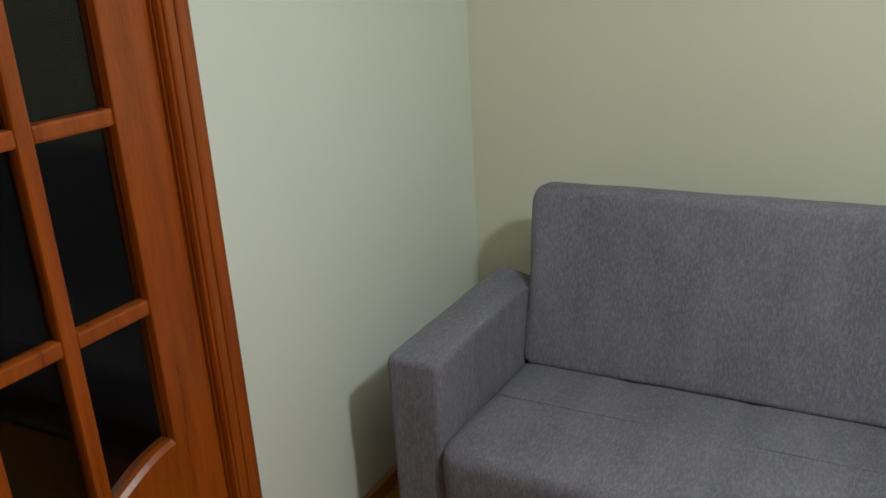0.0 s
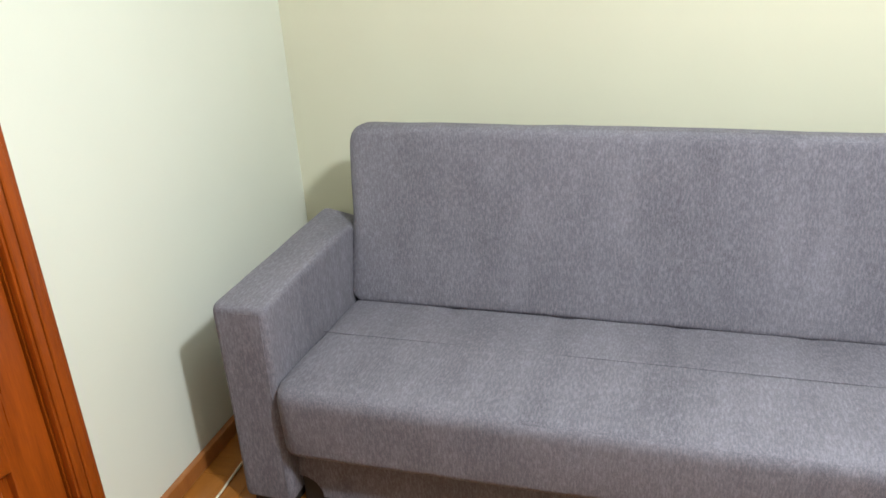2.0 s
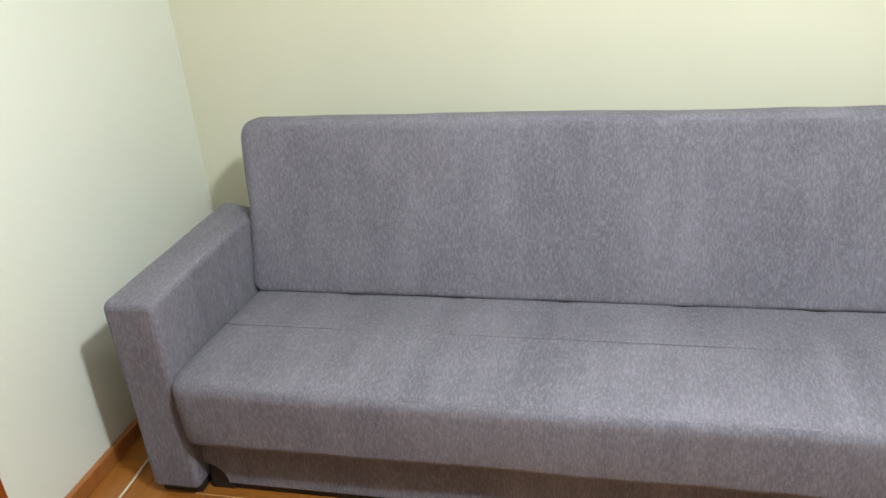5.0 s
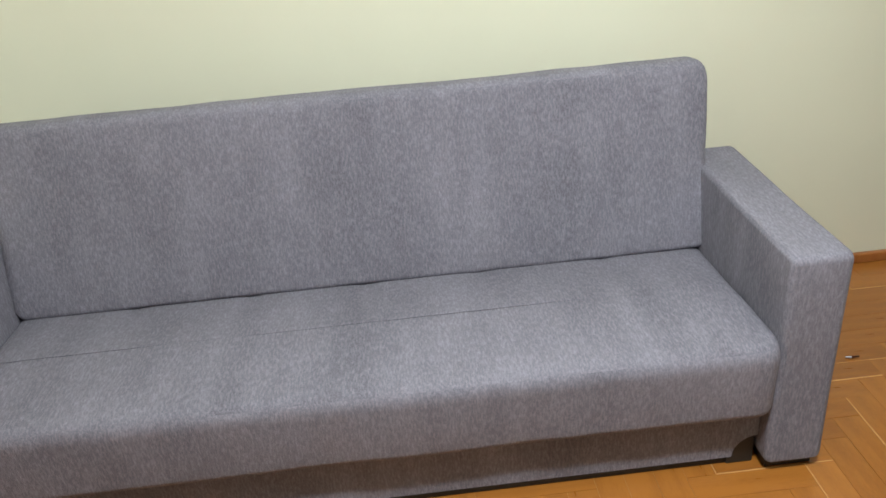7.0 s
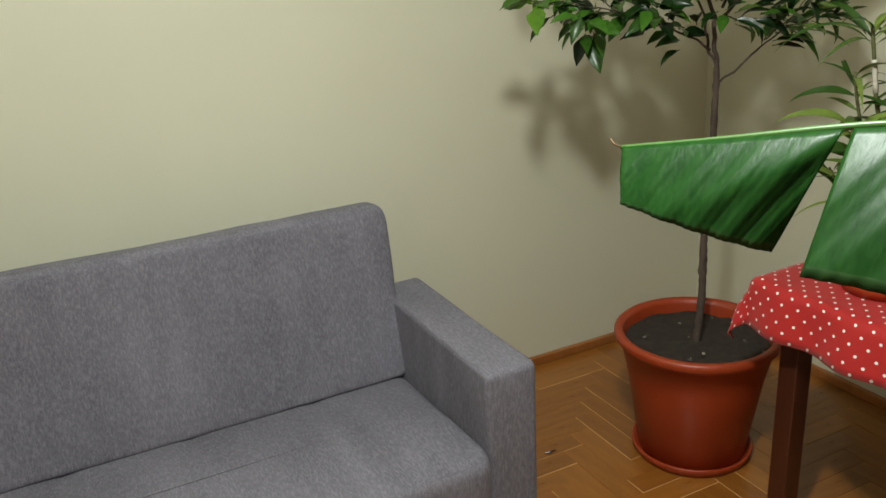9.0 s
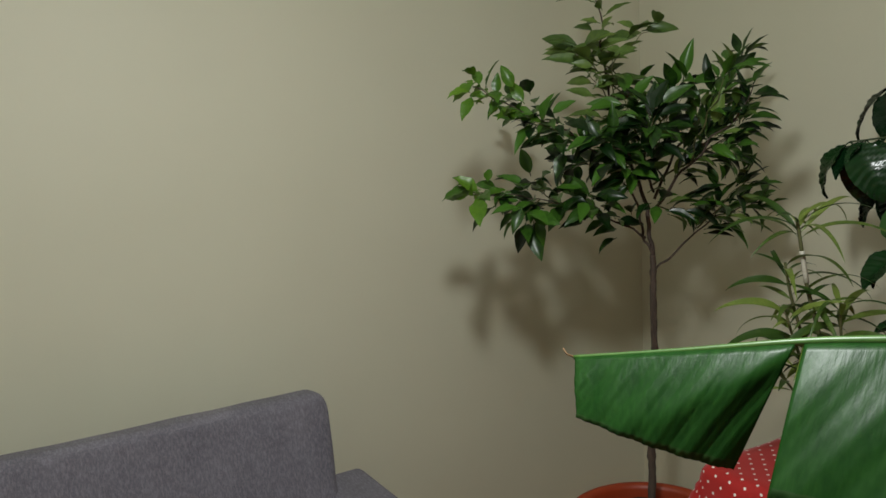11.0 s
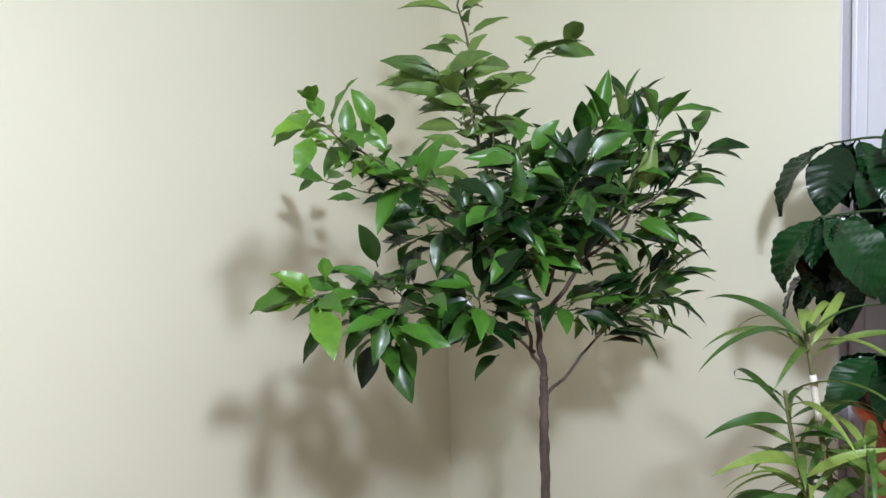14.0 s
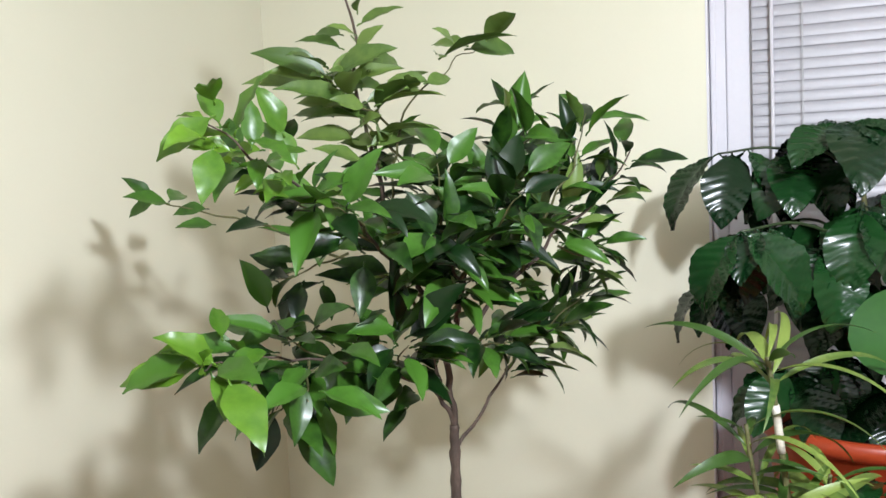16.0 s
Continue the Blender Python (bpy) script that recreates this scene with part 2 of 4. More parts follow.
# ---------------------------------------------------------------- builders
def part(name, bm, mat, parent=None, label="", smooth=False):
    """Links a bmesh as one mesh object under a thing or a part."""
    me = bpy.data.meshes.new(name)
    bm.normal_update()
    bm.to_mesh(me)
    bm.free()
    for p in me.polygons:
        p.use_smooth = smooth
    for mm in (mat if isinstance(mat, (list, tuple)) else [mat]):
        me.materials.append(mm)
    ob = new(name, me)
    if parent:
        ob.parent = parent
    if label:
        tagged(ob, label)
    return ob


def nap(ob):
    """Upholstery: the pile of the upper faces runs along y, that of the rest upright."""
    ob.data.materials.clear()
    ob.data.materials.append(FABRIC)
    ob.data.materials.append(FABRIC_TOP)
    for p in ob.data.polygons:
        p.material_index = int(abs(p.normal.z) > 0.72)
    return ob


def thing(name, label, category, group="", kind=""):
    return tagged(new(name), label, category, group, kind)


def box(lo, hi, bevel=0.0, seg=2, bm=None):
    bm = bm or bmesh.new()
    made = bmesh.ops.create_cube(bm, size=1)["verts"]
    for v in made:
        v.co = Vector([lo[i] + (v.co[i] + 0.5) * (hi[i] - lo[i]) for i in range(3)])
    if bevel:
        edges = list({e for v in made for e in v.link_edges})
        bmesh.ops.bevel(bm, geom=edges, offset=bevel, segments=seg, profile=0.6, affect="EDGES")
    return bm


def lathe(profile, seg=48, centre=(0, 0, 0), bm=None):
    """Turns (radius, height) pairs round the upright axis."""
    bm = bm or bmesh.new()
    rings = []
    for r, z in profile:
        rings.append([bm.verts.new((centre[0] + r * math.cos(2 * math.pi * k / seg), centre[1] + r * math.sin(2 * math.pi * k / seg), centre[2] + z))
                      for k in range(seg)])
    for a, b in zip(rings, rings[1:]):
        for k in range(seg):
            bm.faces.new((a[k], a[(k + 1) % seg], b[(k + 1) % seg], b[k]))
    return bm


def tube(points, radii, seg=8, bm=None, knobs=0.0):
    """A tapered limb along points, with closed ends."""
    bm = bm or bmesh.new()
    pts = [Vector(p) for p in points]
    rings = []
    for i, p in enumerate(pts):
        t = (pts[min(i + 1, len(pts) - 1)] - pts[max(i - 1, 0)]).normalized()
        a = t.orthogonal().normalized() if not rings else (prev - t * prev.dot(t)).normalized()
        prev = a
        b = t.cross(a)
        ring = []
        for k in range(seg):
            w = 2 * math.pi * k / seg
            r = radii[i] * (1 + knobs * noise.noise(p * 45 + Vector((k, 0, 0))))
            ring.append(bm.verts.new(p + (a * math.cos(w) + b * math.sin(w)) * r))
        rings.append(ring)
    for a, b in zip(rings, rings[1:]):
        for k in range(seg):
            bm.faces.new((a[k], a[(k + 1) % seg], b[(k + 1) % seg], b[k]))
    bm.faces.new(list(reversed(rings[0])))
    bm.faces.new(rings[-1])
    return bm


def spline(points, n):
    """Points along a smooth curve through the given ones."""
    p = [Vector(q) for q in points]
    p = [2 * p[0] - p[1], *p, 2 * p[-1] - p[-2]]
    out = []
    for i in range(n + 1):
        s = i / n * (len(p) - 3)
        k = min(int(s), len(p) - 4)
        u = s - k
        a, b, c, d = p[k:k + 4]
        out.append(0.5 * (2 * b + (c - a) * u + (2 * a - 5 * b + 4 * c - d) * u * u + (3 * b - a - 3 * c + d) * u ** 3))
    return out


def cushion(x0, x1, outline, edge, nx=60, rough=0.003, bm=None):
    """An upholstered block: an outline in y and z, drawn along x and rounded in towards both ends."""
    bm = bm or bmesh.new()
    cy = sum(p[0] for p in outline) / len(outline)
    cz = sum(p[1] for p in outline) / len(outline)
    xs = [x0 + edge * (1 - math.cos(math.pi / 2 * k / 6)) for k in range(6)]
    xs += [x0 + edge + (x1 - x0 - 2 * edge) * k / nx for k in range(nx + 1)]
    xs += [x1 - edge * (1 - math.cos(math.pi / 2 * k / 6)) for k in range(5, -1, -1)]
    rings = []
    for x in xs:
        d = min(x - x0, x1 - x)
        inset = 0.0 if d >= edge else edge - math.sqrt(max(0.0, edge ** 2 - (edge - d) ** 2))
        ring = []
        for y, z in outline:
            way = Vector((cy - y, cz - z))
            far = way.length
            way.normalize()
            w = rough * (noise.noise(Vector((x * 3, y * 5, z * 5))) + 0.5 * noise.noise(Vector((x * 9, y * 12, z * 12))))
            k = min(inset, far * 0.9) + w
            ring.append(bm.verts.new((x, y + way.x * k, z + way.y * k)))
        rings.append(ring)
    n = len(outline)
    for a, b in zip(rings, rings[1:]):
        for k in range(n):
            bm.faces.new((a[k], a[(k + 1) % n], b[(k + 1) % n], b[k]))
    bm.faces.new(list(reversed(rings[0])))
    bm.faces.new(rings[-1])
    bmesh.ops.recalc_face_normals(bm, faces=bm.faces[:])
    return bm


def rounded(corners, radius, per=5):
    """A polygon in the plane with its corners rounded off; also fills the long sides with points."""
    out = []
    n = len(corners)
    for i in range(n):
        p, q, r = Vector(corners[i - 1]), Vector(corners[i]), Vector(corners[(i + 1) % n])
        rad = radius[i] if isinstance(radius, (list, tuple)) else radius
        a, b = (p - q).normalized(), (r - q).normalized()
        s, e = q + a * rad, q + b * rad
        for k in range(per + 1):
            u = k / per
            out.append((s * (1 - u) ** 2 + q * 2 * u * (1 - u) + e * u * u))
    full = []
    for i, p in enumerate(out):
        q = out[(i + 1) % len(out)]
        cuts = max(1, int((q - p).length / 0.05))
        full += [tuple(p + (q - p) * k / cuts) for k in range(cuts)]
    return full


# ---------------------------------------------------------------- room
RIGHT, FRONT, TOP = 3.79, -5.2, 2.6
WIN_Y0, WIN_Y1, WIN_Z0, WIN_Z1 = -2.55, -1.14, 0.70, 2.25
WALL_E = 0.26
DOOR_Y0, DOOR_Y1, DOOR_Z = -2.068, -1.29, 2.02


def structure(name, bm, mat, label, category):
    return tagged(part(name, bm, mat), label, category, kind="structure")


floor = structure("floor", box((-0.15, FRONT - 0.15, -0.12), (RIGHT + WALL_E, 0.15, -0.0028)), GLINT_GAP, "honey oak parquet laid in herringbone", "floor")
structure("wall_north", box((-0.15, 0, -0.012), (RIGHT + WALL_E, 0.15, TOP)), WALL, "cream painted plaster wall behind the sofa", "wall")
structure("wall_south", box((-0.15, FRONT - 0.15, -0.012), (RIGHT + WALL_E, FRONT, TOP)), WALL_BOUNCE, "plain sand-coloured wall, unseen, toned to set the bounced light", "wall")
structure("ceiling", box((-0.15, FRONT - 0.15, TOP), (RIGHT + WALL_E, 0.15, TOP + 0.12)), CEILING, "plain painted ceiling", "ceiling")
bm = bmesh.new()
box((-0.15, FRONT, -0.012), (0, DOOR_Y0 - 0.03, TOP), bm=bm)
box((-0.15, DOOR_Y1 + 0.03, -0.012), (0, 0, TOP), bm=bm)
box((-0.15, DOOR_Y0 - 0.03, DOOR_Z + 0.03), (0, DOOR_Y1 + 0.03, TOP), bm=bm)
structure("wall_west", bm, WALL_PALE, "pale mint painted plaster wall with a doorway", "wall")
bm = bmesh.new()
box((RIGHT, FRONT, -0.012), (RIGHT + WALL_E, WIN_Y0, TOP), bm=bm)
box((RIGHT, WIN_Y1, -0.012), (RIGHT + WALL_E, 0, TOP), bm=bm)
box((RIGHT, WIN_Y0, -0.012), (RIGHT + WALL_E, WIN_Y1, WIN_Z0), bm=bm)
box((RIGHT, WIN_Y0, WIN_Z1), (RIGHT + WALL_E, WIN_Y1, TOP), bm=bm)
structure("wall_east", bm, WALL, "cream painted plaster wall with a window", "wall")

# hall behind the glazed door; its darkness is painted in, not left to light
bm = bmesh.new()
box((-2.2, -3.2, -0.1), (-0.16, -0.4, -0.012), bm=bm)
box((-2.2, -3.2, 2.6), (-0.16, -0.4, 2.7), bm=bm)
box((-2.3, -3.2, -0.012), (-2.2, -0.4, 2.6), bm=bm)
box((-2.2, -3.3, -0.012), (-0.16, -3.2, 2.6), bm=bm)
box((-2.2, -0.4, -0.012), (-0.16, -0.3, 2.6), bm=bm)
structure("hall", bm, HALL_DARK, "plain hall behind the glazed door, its darkness painted near-black", "hall")


def skirting(name, lo, hi):
    bm = box(lo, hi, 0.006, 2)
    return tagged(part(name, bm, SKIRTING), "low brown varnished wooden skirting strip", "skirting", kind="structure")


skirting("baseboard", (0.0, -0.022, 0.0), (RIGHT, 0.0, 0.035))
skirting("baseboard", (0.0, -1.2, 0.0), (0.02, -0.022, 0.05))
skirting("baseboard", (RIGHT - 0.022, FRONT, 0.0), (RIGHT, -0.022, 0.035))


# ---------------------------------------------------------------- door
def glazed_door():
    """Pine door: three columns of panes over a curved rail and raised panels; x runs through its thickness."""
    door = tagged(new("door_1"), "varnished orange pine door, closed, with dark glass panes", "door", kind="structure")
    x0, x1 = -0.05, -0.008
    y0, y1 = DOOR_Y0 + 0.004, DOOR_Y1 - 0.004
    for a, b in ((y0, y0 + 0.115), (y1 - 0.115, y1)):
        part("stile", box((x0, a, 0.006), (x1, b, DOOR_Z), 0.004), DOOR_WOOD, door)
    ga, gb = y0 + 0.115, y1 - 0.115
    part("top_rail", box((x0, ga, DOOR_Z - 0.12), (x1, gb, DOOR_Z), 0.004), DOOR_WOOD, door)
    part("bottom_rail", box((x0, ga, 0.006), (x1, gb, 0.14), 0.004), DOOR_WOOD, door)
    # middle rail with a swept top edge, lowest in the middle
    bm = bmesh.new()
    n = 30
    rows = []
    for k in range(n + 1):
        y = ga + (gb - ga) * k / n
        u = abs(k / n - 0.5) * 2
        top = 0.512 + 0.075 * (1 - math.cos(math.pi * u)) / 2
        low = 0.46 + 0.03 * math.cos(math.pi * (u * 2 - 1)) if u < 1 else 0.43
        rows.append([bm.verts.new((x, y, z)) for x, z in ((x0, low), (x1 - 0.005, low), (x1, low + 0.005), (x1, top - 0.009), (x1 - 0.009, top), (x0, top))])
    for a, b in zip(rows, rows[1:]):
        for i in range(6):
            bm.faces.new((a[i], a[(i + 1) % 6], b[(i + 1) % 6], b[i]))
    bm.faces.new(rows[0])
    bm.faces.new(list(reversed(rows[-1])))
    bmesh.ops.recalc_face_normals(bm, faces=bm.faces[:])
    part("curved_rail", bm, DOOR_WOOD, door)
    mid = (gb - ga) / 3
    for k in (1, 2):
        y = ga + mid * k
        part("muntin", box((x0 + 0.006, y - 0.016, 0.508), (x1 - 0.002, y + 0.016, DOOR_Z - 0.12), 0.006), DOOR_WOOD, door)
    part("lower_muntin", box((x0, (ga + gb) / 2 - 0.04, 0.14), (x1, (ga + gb) / 2 + 0.04, 0.46), 0.004), DOOR_WOOD, door)
    for z in (0.882, 1.25, 1.618):
        for k in range(3):
            part("glazing_bar", box((x0 + 0.007, ga + mid * k + (0.016 if k else 0), z - 0.016), (x1 - 0.003, ga + mid * (k + 1) - (0.016 if k < 2 else 0), z + 0.016), 0.006), DOOR_WOOD, door)
    levels = (0.48, 0.882, 1.25, 1.618, DOOR_Z - 0.12)
    for lo, hi in zip(levels, levels[1:]):
        for k in range(3):
            part("pane", box((x0 + 0.016, ga + mid * k, lo + 0.01), (x0 + 0.02, ga + mid * (k + 1), hi - 0.01)), GLASS, door, "dark clear glass pane")
    for a, b in ((ga, (ga + gb) / 2 - 0.04), ((ga + gb) / 2 + 0.04, gb)):
        part("backing_panel", box((x0 + 0.01, a, 0.14), (x1 - 0.018, b, 0.52)), DOOR_WOOD, door)
        bm = bmesh.new()
        outer = [(a + 0.02, 0.16), (b - 0.02, 0.16)]
        outer += [(b - 0.02 - (b - a - 0.04) * k / 10, 0.40 + 0.05 * math.sin(math.pi * k / 10)) for k in range(11)]
        low = [bm.verts.new((x1 - 0.019, y, z)) for y, z in outer]
        cy, cz = (a + b) / 2, 0.29
        high = [bm.verts.new((x1 - 0.006, y + (cy - y) * 0.16, z + (cz - z) * 0.16)) for y, z in outer]
        for k in range(len(outer)):
            bm.faces.new((low[k], low[(k + 1) % len(outer)], high[(k + 1) % len(outer)], high[k]))
        bm.faces.new(high)
        bmesh.ops.recalc_face_normals(bm, faces=bm.faces[:])
        part("raised_panel", bm, DOOR_WOOD, door)
    return door


glazed_door()
# door lining and moulded casing
casing = tagged(new("door_casing"), "moulded orange pine casing round the door", "door frame", kind="structure")
for y0, y1, z0, z1, n in ((DOOR_Y1 + 0.003, -1.211, 0, DOOR_Z + 0.10, "casing_upright"), (-2.155, DOOR_Y0 - 0.003, 0, DOOR_Z + 0.10, "casing_upright"),
                          (DOOR_Y0 - 0.003, DOOR_Y1 + 0.003, DOOR_Z + 0.004, DOOR_Z + 0.10, "casing_head")):
    bm = box((-0.004, y0, z0), (0.014, y1, z1), 0.004)
    if n == "casing_upright":
        for f in (0.25, 0.62):
            yc = y0 + (y1 - y0) * f
            box((0.010, yc - 0.013, z0 + 0.01), (0.022, yc + 0.013, z1 - 0.02), 0.008, 3, bm)
    part(n, bm, DOOR_WOOD, casing)
for y0, y1 in ((DOOR_Y1 + 0.001, DOOR_Y1 + 0.03), (DOOR_Y0 - 0.03, DOOR_Y0 - 0.001)):
    part("jamb", box((-0.15, y0, 0), (-0.006, y1, DOOR_Z + 0.03)), DOOR_WOOD, casing)


# ---------------------------------------------------------------- window with blind
window = tagged(new("window_1"), "white plastic window with its frame, dark night outside", "window", kind="structure")
FX = RIGHT + 0.095
for y0, y1 in ((WIN_Y1 - 0.004, WIN_Y1 + 0.001), (WIN_Y0 - 0.001, WIN_Y0 + 0.004)):
    part("reveal_lining", box((RIGHT - 0.002, y0, WIN_Z0), (FX + 0.06, y1, WIN_Z1), 0.001), WHITE_PVC, window)
part("reveal_lining", box((RIGHT - 0.002, WIN_Y0 + 0.005, WIN_Z1 - 0.004), (FX + 0.06, WIN_Y1 - 0.005, WIN_Z1 + 0.001), 0.001), WHITE_PVC, window)
ya, yb = WIN_Y0 + 0.005, WIN_Y1 - 0.005
ym = (ya + yb) / 2
# fixed outer frame with a stepped edge, then the two sashes set in front of it
for y0, y1 in ((yb - 0.036, yb), (ya, ya + 0.036)):
    part("window_frame", box((FX, y0, WIN_Z0), (FX + 0.06, y1, WIN_Z1 - 0.005), 0.003), WHITE_PVC, window)
for y0, y1 in ((yb - 0.013, yb - 0.001), (ya + 0.001, ya + 0.013)):
    part("frame_bead", box((FX - 0.003, y0, WIN_Z0), (FX + 0.004, y1, WIN_Z1 - 0.006), 0.003), WHITE_PVC, window)
for z0, z1 in ((WIN_Z0, WIN_Z0 + 0.04), (WIN_Z1 - 0.045, WIN_Z1 - 0.005)):
    part("window_frame", box((FX, ya + 0.036, z0), (FX + 0.058, yb - 0.036, z1), 0.003), WHITE_PVC, window)
for a, b in ((ya + 0.0364, ym - 0.002), (ym + 0.002, yb - 0.0364)):
    part("sash", box((FX - 0.006, a, WIN_Z0 + 0.042), (FX + 0.05, a + 0.062, WIN_Z1 - 0.047), 0.004), WHITE_PVC, window)
    part("sash", box((FX - 0.006, b - 0.062, WIN_Z0 + 0.042), (FX + 0.05, b, WIN_Z1 - 0.047), 0.004), WHITE_PVC, window)
    for z0, z1 in ((WIN_Z0 + 0.042, WIN_Z0 + 0.104), (WIN_Z1 - 0.109, WIN_Z1 - 0.047)):
        part("sash_rail", box((FX - 0.005, a + 0.062, z0), (FX + 0.049, b - 0.062, z1), 0.003), WHITE_PVC, window)
    part("pane", box((FX + 0.02, a + 0.062, WIN_Z0 + 0.104), (FX + 0.026, b - 0.062, WIN_Z1 - 0.109)), GLASS, window)
part("window_sill", box((RIGHT - 0.03, WIN_Y0 - 0.03, WIN_Z0 - 0.03), (FX + 0.1, WIN_Y1 + 0.03, WIN_Z0), 0.006), WHITE_PVC, window)


def venetian_blind(y0, y1):
    blind = thing("venetian_blind", "white slatted venetian blind, lowered and closed over the window", "blind", "window blinds")
    x = FX - 0.022
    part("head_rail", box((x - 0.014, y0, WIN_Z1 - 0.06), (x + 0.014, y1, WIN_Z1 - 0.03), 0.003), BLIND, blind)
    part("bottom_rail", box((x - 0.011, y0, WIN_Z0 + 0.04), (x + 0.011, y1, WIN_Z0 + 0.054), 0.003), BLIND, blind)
    bm = bmesh.new()
    n = 6
    loops = []
    for k in range(n + 1):
        u = (k / n - 0.5)
        ang = radians(80)
        px, pz = u * 0.029 * math.cos(ang), -u * 0.029 * math.sin(ang)
        bow = 0.0022 * (1 - 4 * u * u)
        loops.append((-px - bow * math.sin(ang), pz + bow * math.cos(ang)))
    for side in (0.0, 0.0006):
        a = [bm.verts.new((px - side, y0 + 0.004, pz)) for px, pz in loops]
        b = [bm.verts.new((px - side, y1 - 0.004, pz)) for px, pz in loops]
        for k in range(n):
            bm.faces.new((a[k], a[k + 1], b[k + 1], b[k]))
    me = bpy.data.meshes.new("slat")
    bm.to_mesh(me)
    bm.free()
    for p in me.polygons:
        p.use_smooth = True
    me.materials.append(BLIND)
    z = WIN_Z0 + 0.07
    while z < WIN_Z1 - 0.065:
        s = new("slat", me)
        s.location = (x, 0, z)
        s.rotation_euler = (radians(random.uniform(-0.12, 0.12)), radians(random.uniform(-2, 2)), 0)
        s.parent = blind
        z += 0.0245
    part("wand", tube([(x - 0.021, y1 - 0.045, WIN_Z1 - 0.05), (x - 0.022, y1 - 0.047, 1.05)], [0.0038, 0.0038], 8), WHITE_PVC, blind, "clear plastic tilt wand")
    for y in (y1 - 0.11, y1 - 0.42, y0 + 0.12):
        part("cord", tube([(x - 0.0175, y, WIN_Z1 - 0.05), (x - 0.0175, y, WIN_Z0 + 0.05)], [0.0011, 0.0011], 6), CORD, blind)
    return blind


venetian_blind(ym + 0.03, WIN_Y1 - 0.094)
venetian_blind(WIN_Y0 + 0.094, ym - 0.03)


# ---------------------------------------------------------------- sofa
def sofa():
    s = thing("sofa", "grey-violet chenille sofa bed with square arms, against the wall", "sofa")
    for x0, x1 in ((0.211, 0.355), (2.231, 2.373)):
        outline = rounded([(-0.950, 0.032), (-0.268, 0.032), (-0.268, 0.604), (-0.950, 0.604)], [0.010, 0.01, 0.03, 0.022], 5)
        bm = cushion(x0, x1, outline, 0.02, 12, 0.0022)
        if x0 < 1:
            # the padding slumps inwards at the rear end of this arm
            for v in bm.verts:
                if v.co.y > -0.46 and v.co.z > 0.5:
                    v.co.z -= 0.034 * (v.co.x - x0) / (x1 - x0) * min(1, (v.co.y + 0.46) / 0.17)
        arm = nap(part("armrest", bm, FABRIC, s, smooth=True))
        seam = [(x0 + 0.016, -0.9495, 0.06), (x0 + 0.016, -0.9495, 0.586), (x1 - 0.016, -0.9495, 0.586), (x1 - 0.016, -0.9495, 0.06)]
        part("armrest_seam", tube(seam, [0.0012] * 4, 6), FABRIC, arm)
        # black strip put in for the dark line of shade below the arm
        part("armrest_shade_strip", box((x0 + 0.012, -0.925, 0.0), (x1 - 0.012, -0.29, 0.036), 0.004), BLACK, arm, "strip under the arm, black in place of the shade there")
    # seat: crowned top, bulging front roll
    outline = rounded([(-0.976, 0.198), (-0.40, 0.20), (-0.385, 0.368), (-0.70, 0.406), (-0.988, 0.400)],
                      [0.026, 0.02, 0.010, 0.09, 0.048], 6)
    bm = cushion(0.354, 2.232, outline, 0.045, 90, 0.005)
    # the quilting pulls the seat's rear edge in at five places
    for v in bm.verts:
        if v.co.z > 0.33 and v.co.y > -0.68:
            pull = sum(math.exp(-((v.co.x - x) / 0.022) ** 2) for x in (0.67, 0.983, 1.295, 1.608, 1.95))
            v.co.z -= 0.006 * pull * min(1, (v.co.y + 0.68) / 0.2)
    seat = nap(part("seat", bm, FABRIC_TOP, s, smooth=True))
    part("seat_seam", tube([(0.37 + 1.84 * k / 60, -0.694 + 0.002 * noise.noise(Vector((k * 0.7, 0, 0))), 0.4042) for k in range(61)], [0.0011] * 61, 6), FABRIC_TOP, seat, smooth=True)
    # backrest leaning to the wall
    outline = rounded([(-0.460, 0.372), (-0.28, 0.356), (-0.222, 0.862), (-0.350, 0.881)], [0.024, 0.03, 0.05, 0.036], 6)
    bm = cushion(0.352, 2.253, outline, 0.034, 90, 0.004)
    nap(part("backrest", bm, FABRIC, s, smooth=True))
    # bedding box front with rounded cut-outs at both lower corners
    bm = bmesh.new()
    r = 0.062
    pts = [(0.357 + r * math.cos(w), 0.028 + r * math.sin(w)) for w in [math.pi / 2 * (1 - k / 8) for k in range(9)]]
    pts += [(2.227 - r * math.cos(w), 0.028 + r * math.sin(w)) for w in [math.pi / 2 * k / 8 for k in range(9)]]
    pts += [(2.227, 0.23), (0.357, 0.23)]
    fr = [bm.verts.new((x, -0.906, z)) for x, z in pts]
    bk = [bm.verts.new((x, -0.877, z)) for x, z in pts]
    bm.faces.new(fr)
    bm.faces.new(list(reversed(bk)))
    for k in range(len(pts)):
        bm.faces.new((fr[k], bk[k], bk[(k + 1) % len(pts)], fr[(k + 1) % len(pts)]))
    bmesh.ops.recalc_face_normals(bm, faces=bm.faces[:])
    part("front_panel", bm, FABRIC, s)
    part("bedding_box", box((0.358, -0.873, 0.03), (2.226, -0.29, 0.225)), FABRIC, s)
    for x0, x1 in ((0.36, 0.43), (2.155, 2.224)):
        part("corner_foot", box((x0, -0.899, 0.0), (x1, -0.877, 0.088), 0.004), BLACK, s, "black plastic foot in the rounded cut-out")
    part("plinth", box((0.43, -0.893, 0.0), (2.155, -0.30, 0.027)), BLACK, s)
    return s


sofa()

